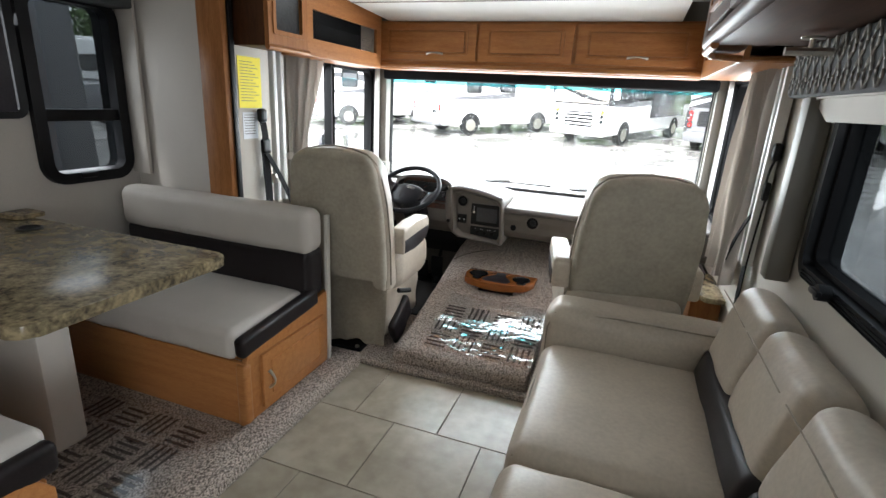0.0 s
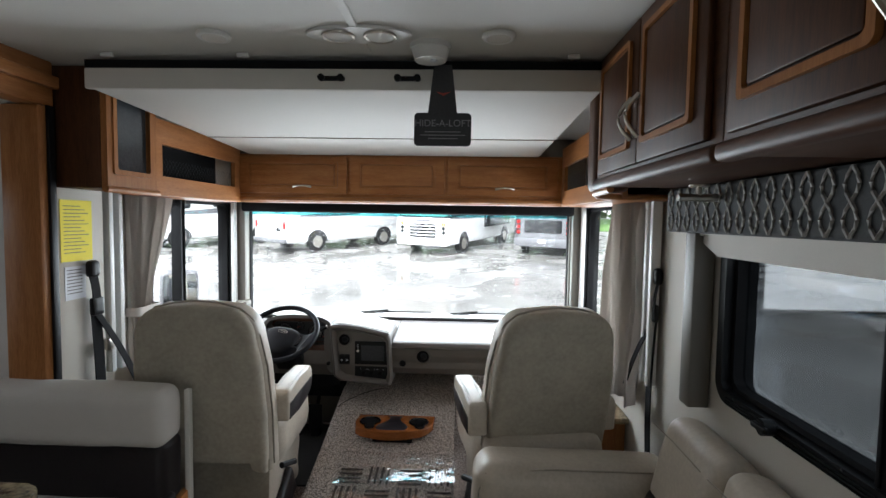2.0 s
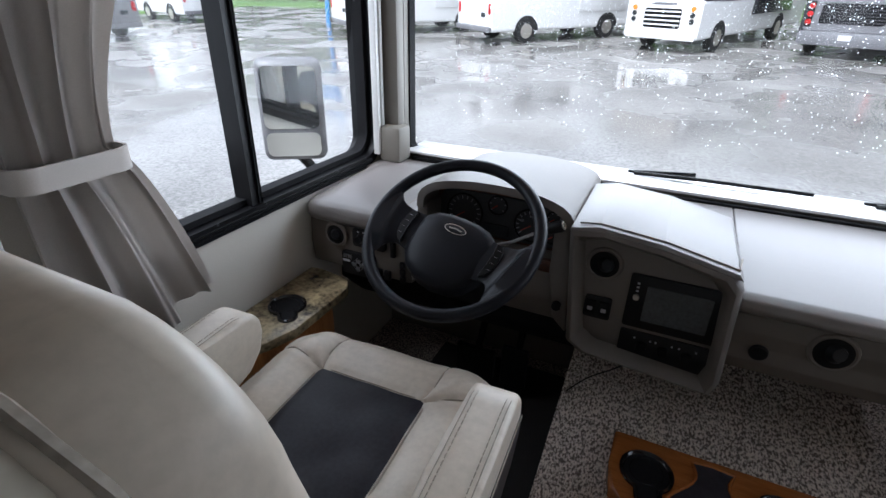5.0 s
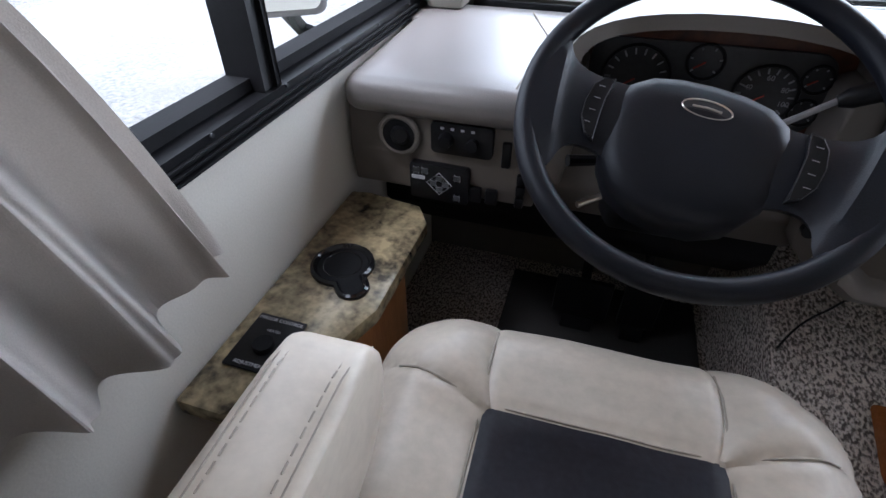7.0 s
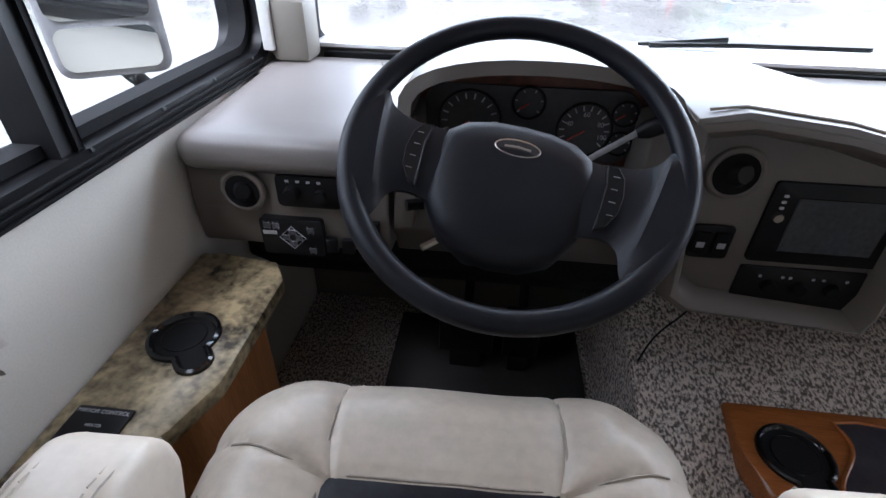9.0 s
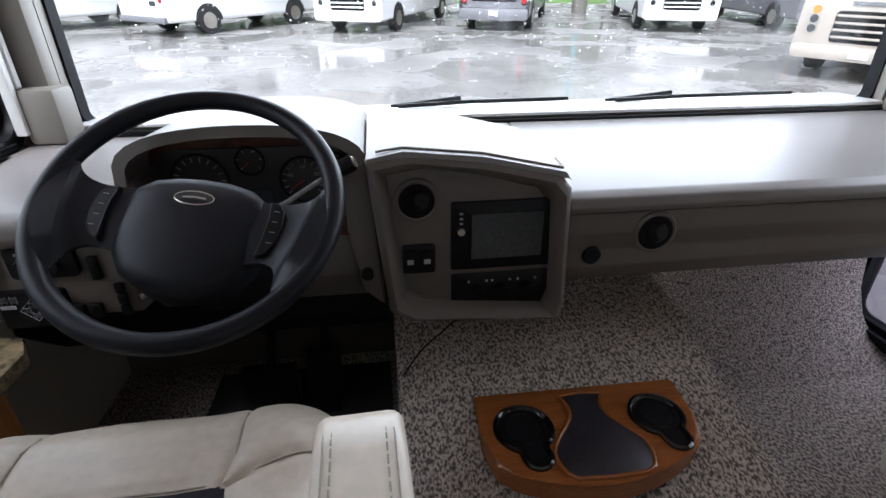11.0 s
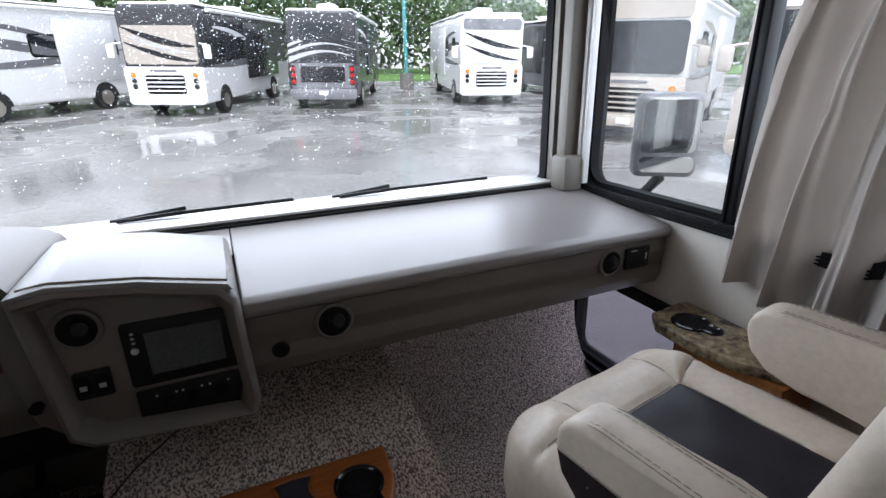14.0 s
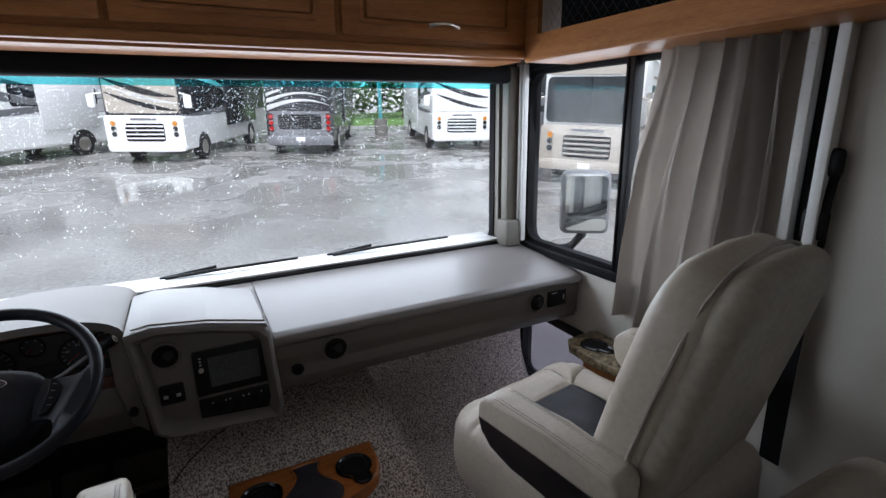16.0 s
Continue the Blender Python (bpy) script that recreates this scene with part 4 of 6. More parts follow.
def patch(x0, x1, y0, y1, lift, n=26):
    """A leather panel lying on the cushion."""
    bm = bmesh.new()
    g = []
    for j in range(n + 1):
        row = []
        for i in range(n + 1):
            u, v = i / n, j / n
            x, y = x0 + (x1 - x0) * u, y0 + (y1 - y0) * v
            edge = min(1, 8 * min(u, 1 - u, v, 1 - v))
            row.append(bm.verts.new((x, y, cushion_top(x, y) + lift * (0.25 + 0.75 * math.sqrt(edge)))))
        g.append(row)
    for j in range(n):
        for i in range(n):
            bm.faces.new((g[j][i], g[j][i + 1], g[j + 1][i + 1], g[j + 1][i]))
    bmesh.ops.solidify(bm, geom=bm.faces[:], thickness=0.008)
    return bm


def cab_seat(x, y, label, shift, dz, turn, aside, arms):
    """y is where the backrest meets the cushion; the back reclines behind it."""
    s = thing("cab_seat", (x, y, 0.03), label, "armchair", "cab seats")

    def P(dx, dy, z):
        return (x + dx, y + dy, z)
    inner = 1 if x < 0 else -1
    part("mounting_plate", box(x - 0.17, x + 0.12, y - 0.15, y + 0.30, 0.031, 0.05, 0.004), BLACK, s, "black steel floor plate")
    part("pedestal", box(x - 0.15, x + 0.15, y + 0.0, y + 0.34, 0.05, 0.32, 0.02), BLACKM, s)
    for dx in (-0.14, 0.09):
        part("bolt", disc(P(dx, -0.13, 0.054), (0, 0, 1), 0.012, 0.008, 8), CHROME, s)
    lean = pose(0, 0, 0, 9 if x < 0 else 14, 0, 0)
    def back_shell(name, dy, z, depth, grow, material, label):
        prof = [(-0.285 - grow, -0.36), (-0.292 - grow, -0.10), (-0.284 - grow, 0.10)]
        for q in range(8):
            g = radians(180 - 78 * q / 7)
            prof.append((-0.135 + (0.128 + grow) * math.cos(g), 0.225 + (0.128 + grow) * math.sin(g)))
        prof += [(0.0, 0.362 + grow)] + [(-u, v) for u, v in prof[::-1]]
        bm = bmesh.new()
        loops = []
        rr = 0.034
        for side in (-1, 1):
            steps = [math.pi / 2 * q / 5 for q in range(6)]
            for g in steps if side < 0 else steps[::-1]:
                inset = rr * (1 - math.sin(g))
                yy = side * (depth / 2 - rr * (1 - math.cos(g)))
                loops.append([bm.verts.new((0.895 * u * (1 - inset / 0.29), yy, v * (1 - inset / 0.36))) for u, v in prof])
        for A, B in zip(loops, loops[1:]):
            for q in range(len(A)):
                bm.faces.new((A[q], A[(q + 1) % len(A)], B[(q + 1) % len(A)], B[q]))
        bm.faces.new(loops[0])
        bm.faces.new(loops[-1])
        bmesh.ops.transform(bm, matrix=Matrix.Translation(P(aside, dy + shift, z + dz)) @ lean, verts=bm.verts[:])
        return part(name, bm, material, s, label)
    back_shell("backrest", -0.165, 0.772, 0.075, -0.006, SUEDE, "beige suede backrest")
    back_shell("back_bolster", -0.098, 0.765, 0.12, 0.004, LEATHER, "cream leather front of the backrest")
    part("back_insert", pillow(P(aside, -0.045 + shift, 0.70 + dz), (0.28, 0.03, 0.36), 0.012, (0, 0.006, 0), 10, 0.001, lean), INSERT, s, "slate leather back insert")
    c = Vector(P(aside, -0.128 + shift, 0.770 + dz))
    for k in (-1, 1):
        pts = [c + lean @ Vector((k * w * 0.895, 0, z)) for w, z in ((0.291, -0.34), (0.298, -0.10), (0.290, 0.10), (0.266, 0.225), (0.235, 0.300), (0.185, 0.342), (0.10, 0.362), (0, 0.37))]
        part("piping", tube(pts, 0.0045, 6), STITCH, s, "dark stitched seam")
    part("lumbar_base", pillow(P(0, -0.06, 0.50), (0.50, 0.16, 0.20), 0.06, (0, 0, 0), 10, 0.004), LEATHER, s)
    # skirt hanging behind
    bm = bmesh.new()
    rows = []
    for j in range(13):
        f = j / 12
        z = 0.48 - 0.37 * f
        row = []
        for i in range(61):
            u = i / 60
            px = -0.275 + 0.55 * u
            pl = (0.003 + 0.018 * max(0, f - 0.45)) * math.sin(u * 38 + 2 * math.sin(u * 5)) * (1 if f > 0.5 else f)
            edge = 0.05 * (abs(2 * u - 1) ** 6)
            row.append(bm.verts.new(P(px * (1 - 0.07 * f), -0.165 + shift + edge + pl + 0.03 * f, z + 0.014 * math.sin(u * 11) * f)))
        rows.append(row)
    for j in range(12):
        for i in range(60):
            bm.faces.new((rows[j][i], rows[j][i + 1], rows[j + 1][i + 1], rows[j + 1][i]))
    bmesh.ops.solidify(bm, geom=bm.faces[:], thickness=0.006)
    part("skirt", bm, SUEDE, s, "pleated beige suede skirt")
    part("side_skirt", pillow(P(0, 0.19, 0.25), (0.46, 0.50, 0.32), 0.05, (0, 0, 0), 10, 0.010), LEATHER, s)
    part("black_flap", pillow(P(inner * 0.25, 0.10, 0.15), (0.04, 0.26, 0.16), 0.018, (0, 0, 0), 10, 0.012, pose(0, 0, 0, 28, 0, 0)), DARKL, s, "dark leather side flap")
    cz = 0.574

    def C(dx, dy, up=0.0):
        return P(dx, 0.246 + dy, cz + cushion_top(dx, dy) + up)

    def laid(bm):
        bmesh.ops.translate(bm, verts=bm.verts[:], vec=P(0, 0.246, cz))
        return bm
    part("cushion", laid(cushion_mesh()), LEATHER, s, "cream leather seat cushion")
    part("cushion_insert", laid(patch(-0.124, 0.124, -0.25, 0.121, 0.006)), INSERT, s, "slate leather seat insert")
    for k in (-1, 1):
        part("seam", tube([C(k * 0.128, -0.22 + 0.035 * i, 0.002) for i in range(14)], 0.0016, 5), STITCH, s)
        part("seam", tube([C(k * (0.128 + 0.013 * i), 0.125 + 0.003 * i, 0.002) for i in range(9)], 0.0016, 5), STITCH, s)
        part("edge_stitching", stitches([C(k * 0.246, -0.2 + 0.03 * i, 0.003) for i in range(11)]), STITCH, s)
    part("seam", tube([C(-0.128 + 0.032 * i, 0.125, 0.002) for i in range(9)], 0.0016, 5), STITCH, s)
    lift = 0.012
    side = [(-0.07, 0.585), (-0.075, 0.70), (-0.06, 0.722), (0.10, 0.731), (0.255, 0.734), (0.29, 0.728), (0.310, 0.705), (0.313, 0.675), (0.300, 0.635), (0.265, 0.603), (0.20, 0.585), (0.08, 0.578)]
    dark = [(-0.055, 0.592), (-0.055, 0.662), (0.10, 0.668), (0.303, 0.672), (0.292, 0.638), (0.260, 0.610), (0.195, 0.592), (0.08, 0.586)]
    side = [(p, q + lift) for p, q in side]
    dark = [(p, q + lift) for p, q in dark]
    for k in (-1, 1):
        c0 = x + (arms[0] if k < 0 else arms[1])
        arm = part("armrest", prism([(y + p, q) for p, q in side], "x", c0 - 0.040, c0 + 0.040, 0.014, seg=4), LEATHER, s, "cream leather armrest")
        part("arm_panel", prism([(y + p, q) for p, q in dark], "x", *sorted((c0 + k * 0.037, c0 + k * 0.0425)), 0.002), DARKL, arm, "dark leather side panel")
        part("panel_seam", tube([(c0 + k * 0.0425, y + p, q) for p, q in ((-0.05, 0.663 + lift), (0.10, 0.669 + lift), (0.302, 0.673 + lift))], 0.001, 5), STITCH, arm)
        for q, h in ((-0.030, lift - 0.001), (0.030, lift - 0.001)):
            line = [(c0 + q, y - 0.05, 0.7225 + h), (c0 + q, y + 0.10, 0.732 + h), (c0 + q, y + 0.25, 0.7355 + h), (c0 + q, y + 0.283, 0.7275 + h), (c0 + q * 0.98, y + 0.308, 0.705 + lift), (c0 + q * 0.98, y + 0.311, 0.68 + lift)]
            part("arm_seam", tube(line, 0.0008, 5), STITCH, arm)
            part("arm_stitching", stitches([(a + (0.007 if q < 0 else -0.007), b, c + 0.0008) for a, b, c in line[:4]]), STITCH, arm)
        part("pivot", disc(P(k * 0.262, -0.02, 0.62), (1, 0, 0), 0.035, 0.05, 16), DARKL, s)
    s.rotation_euler = (0, 0, radians(turn))
    part("lever", tube([P(inner * 0.265, 0.02, 0.36), P(inner * 0.30, 0.10, 0.34)], 0.014, 8), BLACK, s)
    return s


cab_seat(-0.585, 2.99, "cream leather captain's chair for the driver, suede back", -0.045, 0.010, 2, 0.02, (-0.248, 0.286))
cab_seat(0.812, 2.962, "cream leather captain's chair for the passenger, suede back, swivelled slightly inward", 0.075, 0.008, 10, 0.02, (-0.276, 0.276))



# ---- dashboard ----
def round_vent(parent, x, y, z, r=0.032, n=(0, -1, 0)):
    v = part("air_vent", torus((x, y - 0.002, z), n, r + 0.004, 0.006), DASH, parent, "round black air vent")
    part("vent_bowl", disc((x, y - 0.003, z), n, r, 0.008), BLACKM, v)
    part("vent_ball", disc((x + 0.006, y - 0.012, z + 0.004), (0.3, -1, 0.3), r * 0.62, 0.012, 18, r2=r * 0.4), BLACK, v)


def dashboard():
    d = thing("dashboard", (0.1, 4.0, 0.54), "taupe and cream motorhome dashboard across the cab", "dashboard")
    top = [(3.772, 0.708), (3.766, 0.722), (3.775, 0.738), (3.80, 0.746), (3.95, 0.757), (4.262, 0.778), (4.262, 0.74), (3.80, 0.706)]
    part("rear_pad", prism([(4.05, 0.70), (4.05, 0.762), (4.262, 0.778), (4.262, 0.70)], "x", -0.31, 0.068, 0.004), DASHPAD, d)
    part("top_pad", prism(top, "x", 0.07, 1.295, 0.004), DASHPAD, d, "cream padded dash top")
    face = [(3.782, 0.704), (3.780, 0.66), (3.792, 0.62), (3.785, 0.585), (3.80, 0.55), (3.84, 0.532), (4.26, 0.56), (4.26, 0.735), (3.81, 0.703)]
    part("lower_face", prism(face, "x", 0.06, 1.29, 0.004), DASH, d)
    part("back_edge", box(-0.98, 1.20, 4.250, 4.262, 0.77, 0.785, 0.004), BLACKM, d)
    # driver's left end
    part("left_face", prism([(3.80, 0.708), (3.795, 0.62), (3.80, 0.545), (3.86, 0.535), (4.25, 0.56), (4.25, 0.71)], "x", -1.09, -0.74, 0.006), DASH, d)
    part("left_pad", pillow((-0.905, 4.00, 0.735), (0.36, 0.46, 0.06), 0.024, (0, 0, 0.006), 10, 0.0, pose(0, 0, 0, 2, 0, 0)), DASHPAD, d, "cream padded left end")
    part("left_rear_pad", box(-1.09, -0.3, 4.10, 4.26, 0.70, 0.772, 0.012, seg=3), DASHPAD, d)
    part("pad_seam", tube([(-0.80, 3.775, 0.735), (-0.79, 3.80, 0.76), (-0.775, 4.05, 0.772), (-0.83, 4.2, 0.778)], 0.002, 5), STITCH, d)
    round_vent(d, -0.988, 3.79, 0.66, 0.03)
    sw = part("light_switch_panel", prism(rrect(-0.928, -0.818, 0.637, 0.695, 0.008), "y", 3.785, 3.797, 0.002), BLACK, d)
    part("light_knob", disc((-0.90, 3.778, 0.665), (0, -1, 0), 0.014, 0.016, 16, r2=0.011), BLACK, sw)
    part("dimmer", disc((-0.852, 3.78, 0.663), (0, -1, 0), 0.010, 0.012, 16), BLACKM, sw)
    for i in range(4):
        part("switch_mark", box(-0.91 + i * 0.018, -0.904 + i * 0.018, 3.7838, 3.785, 0.683, 0.687), GAUGE, sw)
    kp = part("leveling_keypad", prism(rrect(-0.969, -0.857, 0.538, 0.612, 0.006), "y", 3.782, 3.797, 0.002), BLACK, d, "black leveling keypad with pale outlines")
    for p in ([(-0.912, 0.598), (-0.888, 0.575), (-0.912, 0.552), (-0.936, 0.575)],):
        part("keypad_diamond", tube([(a, 3.7815, b) for a, b in p], 0.001, 4, True), GAUGE, kp)
    for a, b in ((-0.956, 0.598), (-0.940, 0.598), (-0.878, 0.592), (-0.878, 0.55), (-0.912, 0.586), (-0.912, 0.563), (-0.9, 0.575), (-0.924, 0.575)):
        part("keypad_button", ring("y", 3.7805, 3.782, a - 0.006, a + 0.006, b - 0.005, b + 0.005, 0.0012, 0.002, k=2), GAUGE, kp)
    part("keypad_label", box(-0.965, -0.94, 3.7805, 3.782, 0.580, 0.587), GAUGE, kp)
    for x in (-0.845, -0.815):
        part("rocker_switch", box(x - 0.011, x + 0.011, 3.785, 3.797, 0.545, 0.575, 0.003), BLACK, d)
    part("rocker_switch", box(-0.802, -0.786, 3.785, 3.797, 0.625, 0.672, 0.003), BLACK, d)
    for z in (0.548, 0.572, 0.595):
        part("rocker_switch", box(-0.772, -0.756, 3.785, 3.797, z, z + 0.02, 0.003), BLACK, d)
    # instrument hood
    arch = []
    for i in range(17):
        g = math.pi * (1 - i / 16)
        arch.append((-0.510 + 0.212 * math.copysign(abs(math.cos(g)) ** 0.9, math.cos(g)), 0.795 + 0.095 * math.sin(g) ** 0.62))
    inner = [(-0.510 + (a + 0.510) * 0.90, 0.795 + (b - 0.795) * 0.80) for a, b in arch]
    bm = bmesh.new()
    def loop(pts, y, dz=0):
        return [bm.verts.new((a, y, b + dz)) for a, b in pts]
    o0, o1, i0, i1 = loop(arch, 3.80), loop([(a, 0.78 + (b - 0.78) * 0.8) for a, b in arch], 4.20), loop(inner, 3.795), loop(inner, 3.90)
    for A, B in ((o0, o1), (o0, i0), (i0, i1)):
        for i in range(16):
            bm.faces.new((A[i], A[i + 1], B[i + 1], B[i]))
    bm.faces.new(o1)
    part("instrument_hood", bm, DASH, d)
    side = [(-0.72, 0.80), (-0.69, 0.80), (-0.685, 0.69), (-0.70, 0.60), (-0.735, 0.60)]
    part("hood_cheek", prism(side, "y", 3.80, 4.1, 0.006), DASH, d)
    part("hood_cheek", prism([(-0.345, 0.80), (-0.30, 0.82), (-0.285, 0.52), (-0.325, 0.56), (-0.345, 0.69)], "y", 3.795, 4.1, 0.006), DASH, d)
    cl = part("instrument_panel", prism(rrect(-0.688, -0.342, 0.735, 0.855, 0.03), "y", 3.8855, 3.8935, 0.002), SIGNC, d, "charcoal instrument cluster with round gauges")
    part("burl_surround", prism(inner + [(-0.335, 0.69), (-0.69, 0.69)], "y", 3.894, 3.905), BURL, d, "dark burl wood surround")
    part("burl_strip", box(-0.70, -0.33, 3.835, 3.886, 0.688, 0.725, 0.006), BURL, cl, "dark burl wood strip")
    for gx, gz, r in ((-0.615, 0.795, 0.052), (-0.425, 0.79, 0.045), (-0.52, 0.83, 0.026), (-0.365, 0.77, 0.02), (-0.365, 0.82, 0.02), (-0.67, 0.76, 0.02)):
        gg = part("gauge", torus((gx, 3.883, gz), (0, -1, 0), r, 0.0025, 24, 6), BLACK, cl)
        n = 14 if r > 0.03 else 6
        for i in range(n):
            a = radians(220 - 260 * i / (n - 1))
            q = Vector((math.cos(a), 0, math.sin(a)))
            c = Vector((gx, 3.8835, gz))
            part("gauge_tick", tube([c + q * r * 0.72, c + q * r * 0.9], 0.0013, 4), GAUGE, gg)
        a = radians(215)
        part("needle", tube([(gx, 3.882, gz), (gx + r * 0.7 * math.cos(a), 3.882, gz + r * 0.7 * math.sin(a))], 0.0014, 4), REDM, gg)
    for gx, gz, word in ((-0.425, 0.822, "60"), (-0.450, 0.806, "40"), (-0.40, 0.806, "80"), (-0.395, 0.785, "100")):
        part("gauge_number", text_mesh(word, 0.011, Matrix.Translation((gx, 3.884, gz - 0.006)) @ pose(0, 0, 0, 90, 0, 0), 0.0003), GAUGE, cl)
    part("display", box(-0.555, -0.485, 3.881, 3.885, 0.745, 0.775), SCREEN, cl)
    cl.location.z -= 0.026
    # under the column
    part("knee_panel", prism([(3.84, 0.70), (3.83, 0.58), (3.88, 0.50), (4.1, 0.45), (4.2, 0.7)], "x", -0.745, -0.29, 0.008), DASH, d)
    part("dark_under_panel", prism([(3.93, 0.52), (3.93, 0.42), (4.05, 0.30), (4.27, 0.30), (4.27, 0.56)], "x", -1.09, -0.28, 0.006), BLACKM, d)
    part("ignition", disc((-0.315, 3.79, 0.60), (0, -1, 0), 0.012, 0.012, 16), BLACK, d)
    # centre pod
    yf = 3.785
    shape = [(-0.302, 0.832), (-0.24, 0.842), (-0.10, 0.826), (0.04, 0.796), (0.064, 0.768), (0.076, 0.515), (0.066, 0.482), (-0.24, 0.504), (-0.274, 0.528)]
    pod = part("centre_pod", prism(shape, "y", yf, 4.08, 0.008, seg=2), DASH, d, "taupe centre pod with radio and switches")
    bm = bmesh.new()
    mid = Vector((-0.105, 0.66))
    rims = []
    for inset, yy in ((0.0, yf + 0.02), (-0.002, 3.765), (0.004, 3.752), (0.012, 3.747), (0.020, 3.753), (0.028, 3.772), (0.034, yf + 0.002)):
        rims.append([bm.verts.new((a - (a - mid.x) / abs(a - mid.x) * inset * min(1, abs(a - mid.x) / 0.1), yy, b - math.copysign(inset * min(1, abs(b - mid.y) / 0.1), b - mid.y))) for a, b in shape])
    for A, B in zip(rims, rims[1:]):
        for i in range(9):
            bm.faces.new((A[i], A[(i + 1) % 9], B[(i + 1) % 9], B[i]))
    part("pod_rim", bm, DASH, pod)
    part("pod_pad", prism([(-0.302, 0.836), (-0.24, 0.848), (-0.10, 0.833), (0.05, 0.800), (0.062, 0.782), (0.052, 0.790), (-0.10, 0.822), (-0.24, 0.838), (-0.302, 0.826)], "y", 3.756, 4.10, 0.003), DASHPAD, pod)
    part("pod_seam", tube([(-0.285, 3.775, 0.8435), (-0.24, 3.775, 0.850), (-0.10, 3.775, 0.835), (0.05, 3.775, 0.802), (0.058, 3.84, 0.801)], 0.0022, 5), STITCH, pod)
    round_vent(pod, -0.217, yf, 0.749, 0.033)
    rad = part("radio", prism(rrect(-0.154, 0.05, 0.602, 0.742, 0.006), "y", yf - 0.006, yf + 0.004, 0.002), BLACK, pod, "black touchscreen radio, switched off")
    part("radio_screen", box(-0.115, 0.023, yf - 0.009, yf - 0.006, 0.625, 0.718), SCREEN, rad, "dark grey radio screen")
    part("radio_knob", disc((-0.135, yf - 0.009, 0.684), (0, -1, 0), 0.007, 0.006, 14), CHROME, rad)
    for i in range(3):
        part("radio_button", box(-0.138, -0.132, yf - 0.008, yf - 0.006, 0.698 + i * 0.010, 0.702 + i * 0.010), GAUGE, rad)
    hv = part("climate_panel", prism(rrect(-0.153, 0.051, 0.508, 0.590, 0.004), "y", yf - 0.004, yf + 0.004, 0.001), BLACK, pod, "black climate control panel")
    for x in (-0.10, -0.052, 0.0):
        part("climate_knob", disc((x, yf - 0.009, 0.553), (0, -1, 0), 0.013, 0.012, 18, r2=0.011), BLACKM, hv)
        for k in (-0.018, 0.018):
            part("climate_mark", box(x + k - 0.002, x + k + 0.002, yf - 0.006, yf - 0.004, 0.570, 0.574), GAUGE, hv)
    ss = part("switch_panel", prism(rrect(-0.247, -0.184, 0.600, 0.660, 0.006), "y", yf - 0.005, yf + 0.004, 0.002), BLACK, pod)
    for x in (-0.232, -0.200):
        rk = part("rocker_switch", box(x - 0.012, x + 0.012, yf - 0.010, yf - 0.005, 0.610, 0.650, 0.003), BLACKM, ss)
        part("switch_mark", box(x - 0.006, x + 0.006, yf - 0.0108, yf - 0.010, 0.622, 0.632), GAUGE, rk)
    part("power_socket", torus((0.134, 3.786, 0.611), (0, -1, 0), 0.016, 0.004), BLACK, d)
    part("socket_cap", disc((0.134, 3.786, 0.611), (0, -1, 0), 0.015, 0.008), BLACKM, d)
    round_vent(d, 0.256, 3.782, 0.658, 0.036)
    round_vent(d, 1.070, 3.782, 0.658, 0.033)
    gb = part("side_panel_box", box(1.125, 1.215, 3.772, 3.784, 0.625, 0.690, 0.003), BLACK, d, "black rectangular panel on the dash end")
    part("panel_mark", box(1.14, 1.165, 3.7705, 3.772, 0.681, 0.684), GAUGE, gb)
    part("panel_mark", box(1.198, 1.203, 3.7705, 3.772, 0.65, 0.67), GAUGE, gb)
    part("under_bracket", box(0.70, 0.76, 3.92, 4.0, 0.50, 0.54, 0.006), BLACK, d)
    part("under_rail", box(0.76, 1.0, 3.92, 3.95, 0.525, 0.54, 0.003), BLACK, d)


dashboard()


